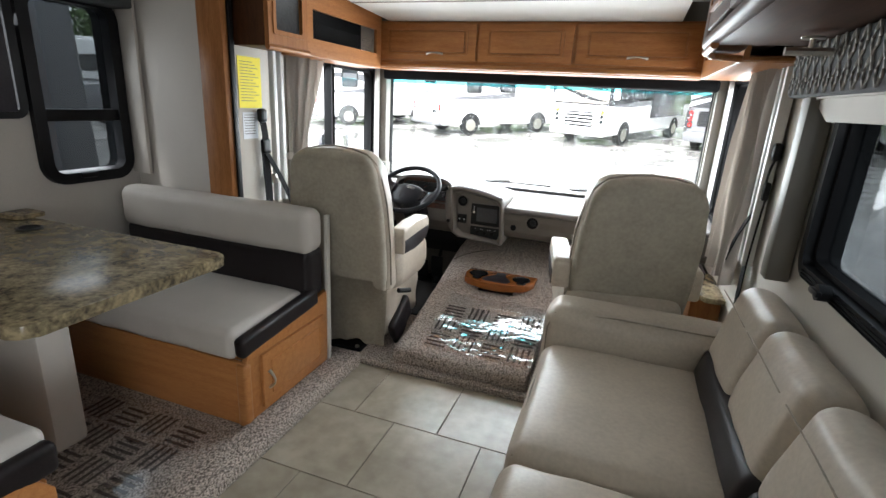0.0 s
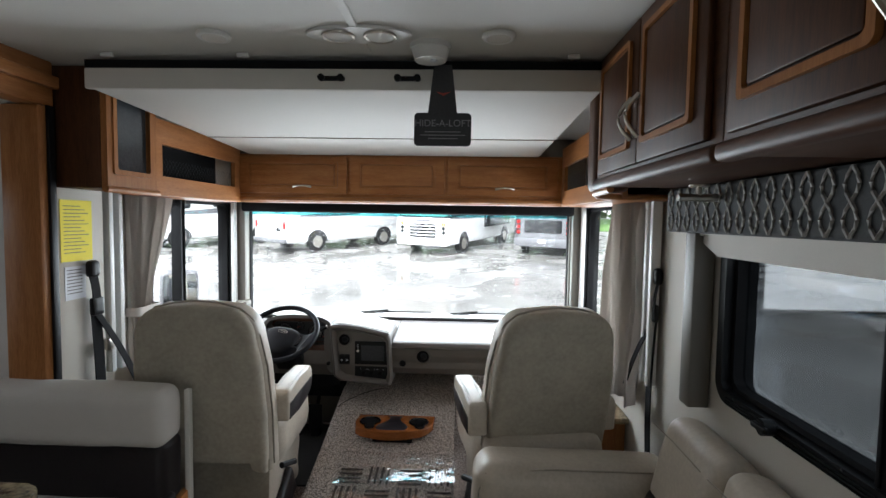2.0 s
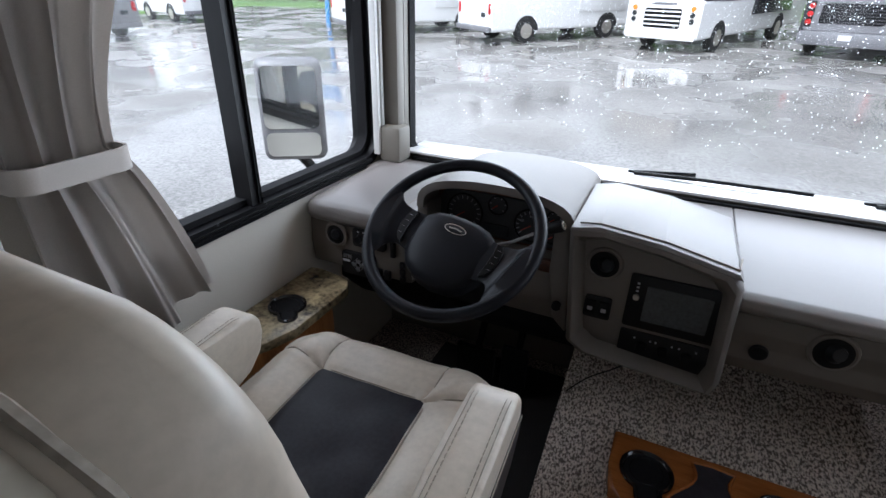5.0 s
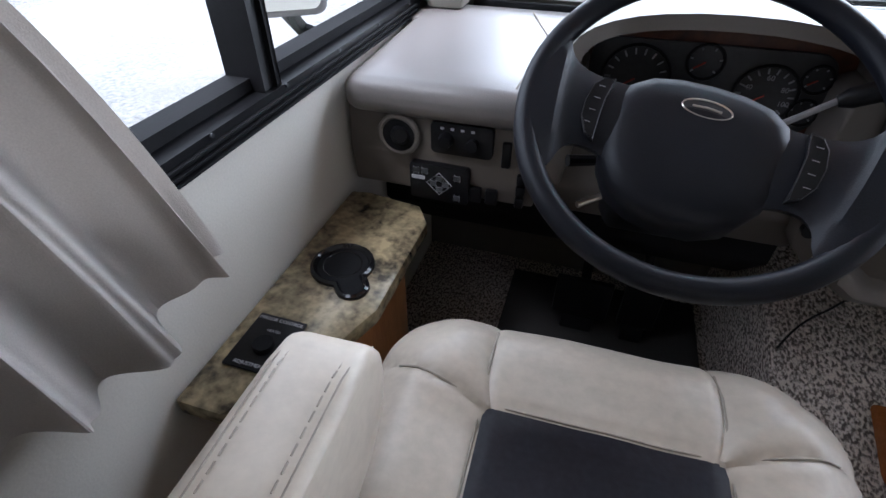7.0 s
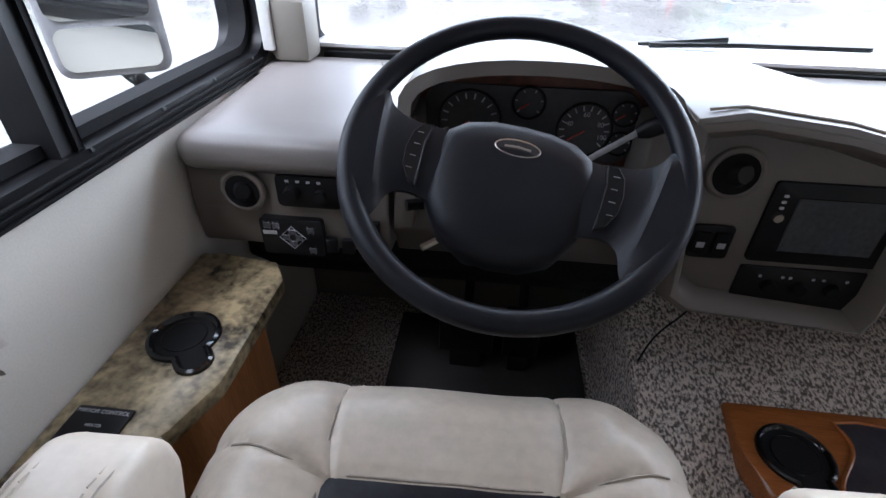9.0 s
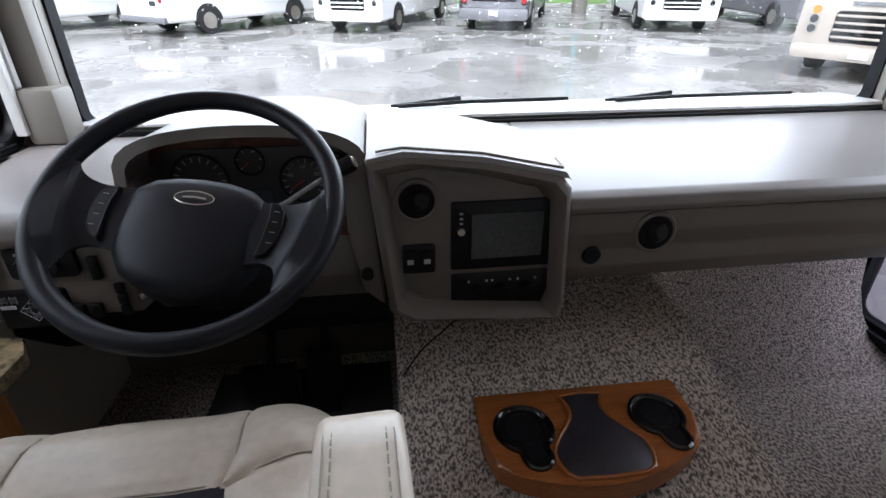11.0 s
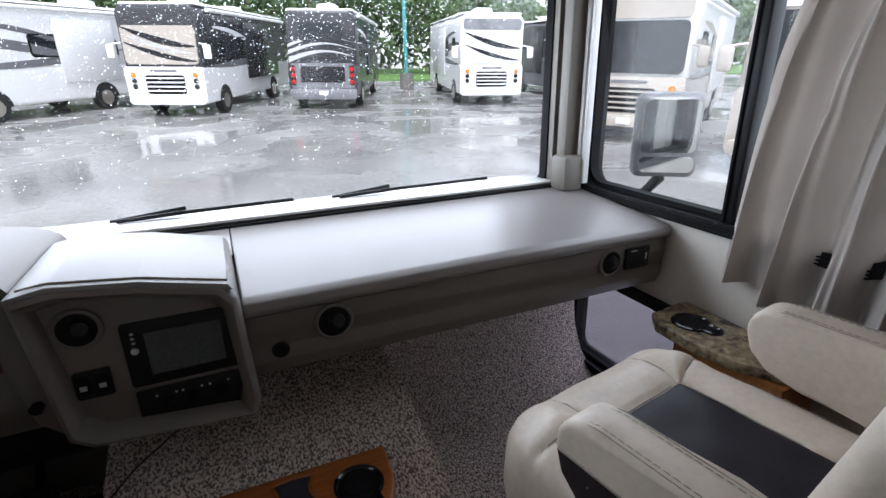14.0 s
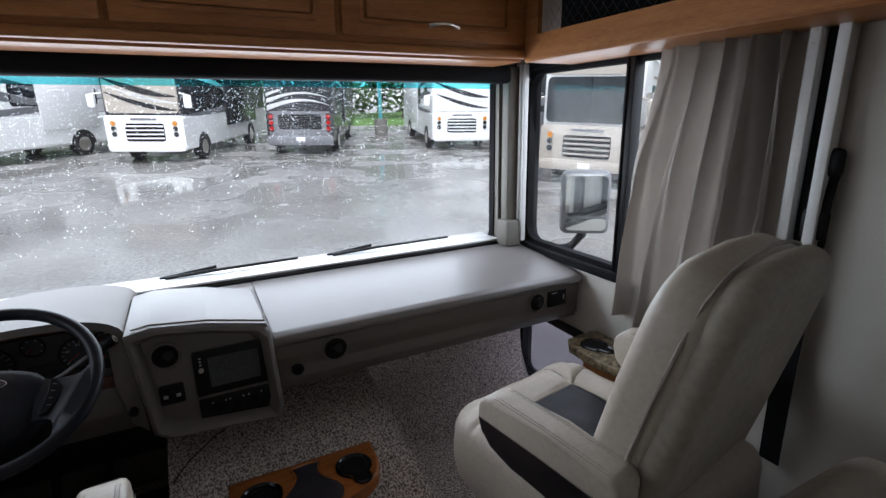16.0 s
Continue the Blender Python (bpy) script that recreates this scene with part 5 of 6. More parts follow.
def steering():
    s = thing("steering_wheel", (-0.55, 3.8, 0.75), "dark grey two-spoke steering wheel on its column, turned slightly", "steering wheel")
    hub = Vector((-0.547, 3.638, 0.815))
    n = Vector((0.0, -0.576, 0.817)).normalized()
    x1 = Vector((1, 0, 0))
    x2 = n.cross(x1).normalized()
    g0 = radians(11)
    e1 = x1 * math.cos(g0) - x2 * math.sin(g0)
    e2 = x2 * math.cos(g0) + x1 * math.sin(g0)
    R = 0.201

    def W(a, b, h=0.0):
        return hub + e1 * a + e2 * b + n * h

    def H(a, b, h=0.0):
        """A place on the hub, which sits deeper than the rim."""
        return W(a * 1.10, b * 1.06 - 0.016, h - 0.022)
    part("rim", torus(hub, n, R, 0.0150, 80, 14), WHEELP, s)
    right = [(0.0, 0.072), (0.035, 0.070), (0.066, 0.062), (0.086, 0.046), (0.095, 0.018), (0.094, -0.022), (0.086, -0.055), (0.066, -0.084), (0.036, -0.100), (0.0, -0.105)]
    out = right + [(-a, b) for a, b in right[-2:0:-1]]
    m = len(out)
    bm = bmesh.new()
    loops = []
    for k, h in ((0.98, -0.045), (1.0, -0.012), (0.985, 0.0), (0.94, 0.008), (0.80, 0.014), (0.55, 0.018), (0.25, 0.020)):
        loops.append([bm.verts.new(H(a * k, -0.012 + (b + 0.012) * k, h)) for a, b in out])
    for A, B in zip(loops, loops[1:]):
        for i in range(m):
            bm.faces.new((A[i], A[(i + 1) % m], B[(i + 1) % m], B[i]))
    bm.faces.new(loops[-1])
    bm.faces.new(loops[0][::-1])
    part("hub_cover", bm, WHEELP, s)

    def bez(p, q, r, f):
        return tuple(p[i] * (1 - f) ** 2 + 2 * q[i] * f * (1 - f) + r[i] * f * f for i in (0, 1))
    for k in (-1, 1):
        bm = bmesh.new()
        g = []
        for j in range(13):
            f = j / 12
            up = bez((0.080, 0.028), (0.180, 0.012), (R * math.cos(0.32), R * math.sin(0.32)), f)
            dn = bez((0.080, -0.075), (0.155, -0.045), (R * math.cos(-0.72), R * math.sin(-0.72)), f)
            row = []
            for i in range(11):
                w = i / 10
                px, py = dn[0] + (up[0] - dn[0]) * w, dn[1] + (up[1] - dn[1]) * w
                if j == 12:
                    ang = -0.72 + 1.04 * w
                    px, py = R * math.cos(ang), R * math.sin(ang)
                row.append(bm.verts.new(W(k * px, py, -0.030 + 0.026 * f - 0.004 * math.sin(math.pi * f) + 0.007 * (1 - (2 * w - 1) ** 2))))
            g.append(row)
        for j in range(12):
            for i in range(10):
                bm.faces.new((g[j][i], g[j][i + 1], g[j + 1][i + 1], g[j + 1][i]))
        bmesh.ops.recalc_face_normals(bm, faces=bm.faces[:])
        bmesh.ops.solidify(bm, geom=bm.faces[:], thickness=0.012)
        sp = part("spoke", bm, WHEELP, s)
        o = [(0.099, 0.036), (0.111, 0.034), (0.1185, 0.022), (0.121, 0.0), (0.118, -0.022), (0.108, -0.040), (0.097, -0.046), (0.100, -0.02), (0.102, 0.01)]
        pad = bmesh.new()
        lo = [pad.verts.new(H(k * a, b, -0.014)) for a, b in o]
        hi = [pad.verts.new(H(k * a, b, 0.019)) for a, b in o]
        for i in range(len(o)):
            pad.faces.new((lo[i], lo[(i + 1) % len(o)], hi[(i + 1) % len(o)], hi[i]))
        pad.faces.new(hi)
        bmesh.ops.bevel(pad, geom=[e for e in pad.edges if e.verts[0] in hi and e.verts[1] in hi], offset=0.0015, segments=2, affect="EDGES")
        pb = part("button_pad", pad, BLACK, sp)
        part("pad_edge", tube([H(k * a, b, 0.0188) for a, b in o], 0.0006, 5, True), SIGNC, pb)
        for t in (0.022, 0.006, -0.010, -0.026):
            part("button_mark", tube([H(k * 0.1065, t, 0.0194), H(k * 0.1135, t, 0.0194)], 0.0006, 4), SIGNT, pb)
    oval = [(0.0255 * math.cos(g / 12 * math.pi), 0.030 + 0.0105 * math.sin(g / 12 * math.pi)) for g in range(24)]
    bm = bmesh.new()
    lo = [bm.verts.new(H(a, b, 0.012)) for a, b in oval]
    hi = [bm.verts.new(H(a, b, 0.0185)) for a, b in oval]
    for i in range(24):
        bm.faces.new((lo[i], lo[(i + 1) % 24], hi[(i + 1) % 24], hi[i]))
    bm.faces.new(hi)
    em = part("emblem", bm, SIGNC, s, "dark oval emblem plate")
    part("emblem_ring", tube([H(a, b, 0.0187) for a, b in oval], 0.0010, 5, True), CHROME, em, "silver oval emblem ring")
    part("emblem_bar", tube([H(-0.015, 0.030, 0.0188), H(0.0, 0.0315, 0.0188), H(0.015, 0.030, 0.0188)], 0.0016, 5), CHROME, em)
    shroud = prism([(-0.065, -0.055), (0.065, -0.055), (0.085, -0.02), (0.075, 0.045), (-0.075, 0.045), (-0.085, -0.02)], "z", 0.0, 0.22, 0.012, seg=3)
    bmesh.ops.transform(shroud, matrix=Matrix.Translation(hub + Vector((0, 0.155, -0.215))) @ Matrix.Rotation(radians(42), 4, "X"), verts=shroud.verts[:])
    part("column_shroud", shroud, BLACK, s)
    a, b = Vector((-0.372, 3.778, 0.803)), Vector((-0.322, 3.775, 0.828))
    root = Vector((-0.50, 3.74, 0.745))
    st = part("shift_stalk", tube([root, root.lerp(a, 0.5) + Vector((0, -0.006, -0.004)), a], 0.0045, 8), SIGNT, s, "shift lever with black grip")
    part("stalk_grip", tube([a, a.lerp(b, 0.25), a.lerp(b, 0.9), b], [0.008, 0.0135, 0.0145, 0.013], 14), BLACK, st)
    ax = (b - a).normalized()
    part("stalk_cap", torus(b + ax * 0.001, ax, 0.0085, 0.002, 18, 6), CHROME, st)
    part("turn_stalk", tube([(-0.56, 3.76, 0.70), (-0.63, 3.72, 0.705), (-0.69, 3.69, 0.71)], [0.007, 0.007, 0.009], 8), BLACK, s)
    part("tilt_lever", tube([(-0.62, 3.70, 0.665), (-0.665, 3.665, 0.655)], 0.005, 8), CHROME, s)


steering()


def pedals():
    for x, w in ((-0.60, 0.07), (-0.46, 0.045)):
        p = thing("pedal", (x, 4.05, 0.05), "black rubber pedal under the dash", "pedal", "driver pedals")
        part("pad", box(x - w, x + w, 4.00, 4.02, 0.10, 0.22 if w > 0.05 else 0.26, 0.006), BLACK, p)
        part("arm", tube([(x, 4.02, 0.18), (x, 4.12, 0.32)], 0.012, 8), BLACKM, p)
        part("heel", box(x - w * 0.6, x + w * 0.6, 4.0, 4.10, 0.046, 0.10, 0.006), BLACKM, p)


pedals()


def cup_holder(parent, x, y, z, r=0.044, tail=(0, -1)):
    """A glossy rim with a mug-handle slot round a sunken bowl, one outline for both."""
    t = Vector((tail[0], tail[1])).normalized()
    a0 = math.atan2(t.y, t.x)
    slot, reach = r * 0.42, r * 1.36

    def outline(grow):
        pts = []
        q = math.asin(min(0.95, (slot + grow) / (r + grow)))
        for i in range(25):
            g = a0 + q + (2 * math.pi - 2 * q) * i / 24
            pts.append((x + (r + grow) * math.cos(g), y + (r + grow) * math.sin(g)))
        cx, cy = x + t.x * reach, y + t.y * reach
        for i in range(9):
            g = a0 - math.pi / 2 + math.pi * i / 8
            pts.append((cx + (slot + grow) * math.cos(g), cy + (slot + grow) * math.sin(g)))
        return pts
    bm = bmesh.new()
    loops = [[bm.verts.new((a, b, z + h)) for a, b in outline(gr)] for gr, h in ((0.009, 0.0), (0.008, 0.005), (0.003, 0.007), (-0.001, 0.004), (-0.003, 0.0012))]
    m = len(loops[0])
    for A, B in zip(loops, loops[1:]):
        for i in range(m):
            bm.faces.new((A[i], A[(i + 1) % m], B[(i + 1) % m], B[i]))
    rim = part("cup_rim", bm, GLOSSB, parent, "glossy black cup holder")
    part("cup_bowl", prism(outline(-0.001), "z", z + 0.0005, z + 0.0016), BLACKM, rim)
    part("cup_floor", torus((x, y, z + 0.0018), (0, 0, 1), r * 0.72, 0.0012, 28, 6), GLOSSB, rim)


def console():
    c = thing("console_tray", (0.10, 3.6, 0.25), "glossy maple cup holder tray on the engine cover", "cup holder tray")
    z = 0.318
    front = [(-0.102 + 0.408 * i / 14, 3.548 + 0.014 * i / 14 - 0.068 * math.sin(math.pi * i / 14) ** 0.8) for i in range(15)]
    out = [(-0.113, 3.734), (-0.114, 3.62)] + front + [(0.330, 3.62), (0.338, 3.731)]
    part("tray", prism(out, "z", z - 0.045, z, 0.010, seg=3), CONSOLE, c)
    part("tray_base", box(0.0, 0.22, 3.52, 3.70, 0.235, z - 0.045), BLACKM, c)
    left, right = [], []
    for i in range(13):
        f = i / 12
        sway = 0.026 * math.sin(2 * math.pi * f)
        left.append((0.066 - 0.046 * f + sway * 0.75, 3.702 - 0.186 * f))
        right.append((0.158 + 0.024 * f - sway * 0.75, 3.702 - 0.190 * f))
    inset = left + [(0.035, 3.505), (0.10, 3.500), (0.165, 3.503)] + right[::-1] + [(0.11, 3.708)]
    part("inset_pad", prism(inset, "z", z + 0.0005, z + 0.003, 0.001), INSERT, c, "dark textured inset pad")
    part("inset_edge", tube([(a, b, z + 0.002) for a, b in inset], 0.0042, 8, True), CONSOLE, c)
    cup_holder(c, -0.030, 3.628, z, 0.052, (0.12, -1))
    cup_holder(c, 0.248, 3.630, z, 0.048, (0.15, -1))


console()


def side_tables():
    g = thing("side_shelf", (-1.02, 3.55, 0.47), "granite-look side shelf with cup holder by the driver", "shelf")
    part("top", prism([(-1.098, 3.28), (-1.03, 3.28), (-0.945, 3.42), (-0.918, 3.50), (-0.918, 3.73), (-0.95, 3.78), (-1.06, 3.79), (-1.098, 3.79)], "z", 0.492, 0.522, 0.006), GRANITE, g)
    part("cabinet_side", box(-1.09, -0.955, 3.33, 3.70, 0.031, 0.492, 0.004), OAKZ, g)
    cup_holder(g, -1.012, 3.575, 0.522, 0.044, (0.7, -0.8))
    m = part("mirror_control", box(-1.075, -1.0, 3.345, 3.44, 0.5225, 0.527, 0.002), BLACK, g, "black mirror control panel")
    part("control_knob", disc((-1.035, 3.385, 0.531), (0, 0, 1), 0.014, 0.008, 16), BLACKM, m)
    part("control_label", text_mesh("MIRROR CONTROL", 0.008, Matrix.Translation((-1.037, 3.432, 0.5272)), 0.0002), GAUGE, m)
    part("control_label", text_mesh("ADJUSTMENT", 0.008, Matrix.Translation((-1.037, 3.353, 0.5272)), 0.0002), GAUGE, m)
    part("control_label", text_mesh("HEATER", 0.006, Matrix.Translation((-1.037, 3.412, 0.5272)), 0.0002), GAUGE, m)
    h = thing("side_shelf", (1.22, 3.5, 0.47), "granite-look side shelf with cup holder by the passenger", "shelf")
    part("top", prism([(1.306, 3.26), (1.22, 3.26), (1.13, 3.40), (1.115, 3.50), (1.115, 3.63), (1.15, 3.68), (1.28, 3.69), (1.306, 3.69)], "z", 0.492, 0.522, 0.006), GRANITE, h)
    part("cabinet_side", box(1.16, 1.30, 3.30, 3.60, 0.031, 0.492, 0.004), OAKZ, h)
    cup_holder(h, 1.20, 3.585, 0.522, 0.044, (0.2, -1))


side_tables()


def belts():
    for s, x, y, z0 in ((-1, XL + 0.055, 2.83, 0.42), (1, XR - 0.004, 2.95, 0.40)):
        b = thing("seat_belt", (x, y, z0), "black seat belt hanging from its wall mount", "seat belt", "cab seat belts")
        px = x - s * 0.02
        part("anchor", pillow((px, y, 1.255), (0.035, 0.05, 0.07), 0.014, n=6), BLACK, b)
        part("buckle_guide", pillow((px - s * 0.004, y + 0.012, 1.10), (0.026, 0.06, 0.075), 0.01, n=5), BLACK, b)

        def strap(p0, p1, w=0.022):
            bm = bmesh.new()
            p0, p1 = Vector(p0), Vector(p1)
            a = Vector((0, 1, 0)) * w
            k = Vector((s, 0, 0)) * 0.002
            vs = []
            for i in range(9):
                f = i / 8
                c = p0 + (p1 - p0) * f - Vector((s * 0.012 * math.sin(math.pi * f), 0, 0))
                vs.append([bm.verts.new(c + a + k), bm.verts.new(c - a + k), bm.verts.new(c - a - k), bm.verts.new(c + a - k)])
            for i in range(8):
                for j in range(4):
                    bm.faces.new((vs[i][j], vs[i][(j + 1) % 4], vs[i + 1][(j + 1) % 4], vs[i + 1][j]))
            bm.faces.new(vs[0])
            bm.faces.new(vs[-1][::-1])
            return bm
        part("webbing", strap((px, y, 1.23), (px, y + 0.005, 1.06)), BLACKM, b)
        part("webbing", strap((px, y + 0.01, 1.08), (px, y + 0.02, z0), 0.027), BLACKM, b)
        part("webbing", strap((px, y + 0.01, 1.08), (x - s * 0.08, y + 0.17, 0.74), 0.018), BLACKM, b)
        part("tongue", box(px - 0.012, px + 0.012, y + 0.06, y + 0.10, 0.90, 0.95, 0.004), CHROME, b)
    p = thing("notice_paper", (XL + 0.052, 2.75, 1.30), "bright yellow printed notice taped to the wall", "paper notice")
    part("sheet", box(XL + 0.051, XL + 0.053, 2.70, 2.86, 1.29, 1.53), PAPER_Y, p)
    for i in range(14):
        part("print_line", box(XL + 0.0532, XL + 0.0536, 2.715, 2.80 + 0.04 * ((i * 7) % 3) / 2, 1.505 - i * 0.014, 1.508 - i * 0.014), INK, p)
    p = thing("notice_paper", (XL + 0.052, 2.77, 1.14), "small white printed notice below the yellow one", "paper notice")
    part("sheet", box(XL + 0.051, XL + 0.053, 2.715, 2.82, 1.14, 1.27), PAPER_W, p)
    for i in range(8):
        part("print_line", box(XL + 0.0532, XL + 0.0536, 2.725, 2.80, 1.255 - i * 0.013, 1.258 - i * 0.013), INK, p)


belts()


# ---- protective film laid on the carpets ----
def film_sheet(name, label, x0, x1, y0, y1, height, bars):
    f = thing(name, ((x0 + x1) / 2, (y0 + y1) / 2, height((y0 + y1) / 2)), label, "plastic film")
    bm = bmesh.new()
    nx, ny = 70, 80
    g = [[bm.verts.new((x0 + (x1 - x0) * i / nx, y0 + (y1 - y0) * j / ny, 0)) for i in range(nx + 1)] for j in range(ny + 1)]
    for row in g:
        for v in row:
            k = noise.noise(Vector((v.co.x * 9, v.co.y * 24, 3))) + 0.6 * noise.noise(Vector((v.co.x * 34, v.co.y * 48, 8)))
            fr = (v.co.y - y0) / (y1 - y0)
            band = max(0, 1 - abs(fr - 0.1) / 0.14) + max(0, 1 - abs(fr - 0.82) / 0.14)
            v.co.z = height(v.co.y) + 0.008 + 0.0045 * k * (0.12 + band)
    for j in range(ny):
        for i in range(nx):
            bm.faces.new((g[j][i], g[j][i + 1], g[j + 1][i + 1], g[j + 1][i]))
    part("film", bm, FILM, f).visible_shadow = False
    bm = bmesh.new()
    step = 0.15
    j = 0
    y = y0 + 0.03
    while y < y1 - 0.09:
        x, i = x0 + 0.02, 0
        while x < x1 - 0.1:
            for k in range(4):
                if (i + j) % 2:
                    a, b, c, d = x + k * 0.03, x + k * 0.03 + 0.012, y, min(y + 0.12, y1)
                else:
                    a, b, c, d = x, min(x + 0.115, x1), y + k * 0.03, y + k * 0.03 + 0.012
                vs = [bm.verts.new((p, q, height(q) + 0.0045)) for p, q in ((a, c), (b, c), (b, d), (a, d))]
                vt = [bm.verts.new(v.co + Vector((0, 0, 0.001))) for v in vs]
                bm.faces.new(vt)
                for e in range(4):
                    bm.faces.new((vs[e], vs[(e + 1) % 4], vt[(e + 1) % 4], vt[e]))
            x += step
            i += 1
        y += 0.14
        j += 1
    tagged(part("printed_bars", bm, bars, f, "dark brown printed bar pattern"), kind="stuff")


def hump_height(y):
    pts = ((2.83, 0.09), (2.88, 0.11), (3.45, 0.225), (3.95, 0.375))
    for (a, p), (b, q) in zip(pts, pts[1:]):
        if y <= b:
            return p + (q - p) * (y - a) / (b - a)
    return 0.375


BARS = mat("printed_bar_ink", (0.07, 0.05, 0.042), 0.7, fine=200, bump=0)
film_sheet("carpet_film", "clear wrinkled protective film on the engine cover", -0.14, 0.46, 2.90, 3.44, hump_height, BARS)
film_sheet("carpet_film", "clear wrinkled protective film on the dinette carpet", -1.25, -0.58, 1.42, 2.02, lambda y: 0.051, BARS)




def loose_cable():
    c = thing("loose_cable", (-0.12, 3.85, 0.34), "thin black cable lying over the carpeted engine cover", "cable")
    pts = []
    for i in range(25):
        f = i / 24
        x = 0.02 - 0.275 * f
        y = 3.99 - 0.10 * f - 0.22 * max(0, f - 0.55) + 0.012 * math.sin(9 * f)
        pts.append((x, y, hump_height(y) + 0.006))
    part("cord", tube(pts, 0.0022, 6), BLACK, c)


loose_cable()


# ---- outside: the wet lot rises slightly ahead of the coach ----
SLOPE, GZ = 0.052, -0.88


def gz(y):
    return GZ + SLOPE * (y - 4.5)


def ground():
    bm = bmesh.new()
    xs = [-600, -120, -40, 40, 120, 600]
    ys = [-600, -100, -20, 4.5, 20, 60, 200, 800]
    g = [[bm.verts.new((x, y, gz(max(min(y, 60), -20)))) for x in xs] for y in ys]
    for j in range(len(ys) - 1):
        for i in range(len(xs) - 1):
            bm.faces.new((g[j][i], g[j][i + 1], g[j + 1][i + 1], g[j + 1][i]))
    structure("ground", bm, ASPHALT, "wet grey asphalt lot with puddles", "ground")
    for name, x0, x1, y0, y1 in (("grass_verge_ahead", -60, 90, 37, 56), ("grass_verge_side", -58, -33, 14, 36.8)):
        bm = bmesh.new()
        q = [bm.verts.new((x, y, gz(y) + 0.05)) for x, y in ((x0, y0), (x1, y0), (x1, y1), (x0, y1))]
        w = [bm.verts.new(v.co - Vector((0, 0, 0.3))) for v in q]
        bm.faces.new(q)
        for i in range(4):
            bm.faces.new((q[i], q[(i + 1) % 4], w[(i + 1) % 4], w[i]))
        structure(name, bm, GRASS, "bright wet grass beside the lot", "grass")


ground()


def swoosh(parent, side_x, y0, z0, dy, dz, w, material, sgn):
    """A tapering painted stripe on the flank."""
    bm = bmesh.new()
    up, dn = [], []
    for i in range(15):
        f = i / 14
        y, z = y0 + dy * f, z0 + dz * f * f
        t = w * math.sin(math.pi * (0.08 + 0.92 * f)) + 0.01
        up.append(bm.verts.new((side_x, y, z + t)))
        dn.append(bm.verts.new((side_x, y, z - t)))
    for i in range(14):
        bm.faces.new((up[i], up[i + 1], dn[i + 1], dn[i]))
    r = bmesh.ops.extrude_face_region(bm, geom=bm.faces[:])
    bmesh.ops.translate(bm, verts=[v for v in r["geom"] if isinstance(v, bmesh.types.BMVert)], vec=(sgn * 0.006, 0, 0))
    return part("stripe", bm, material, parent)


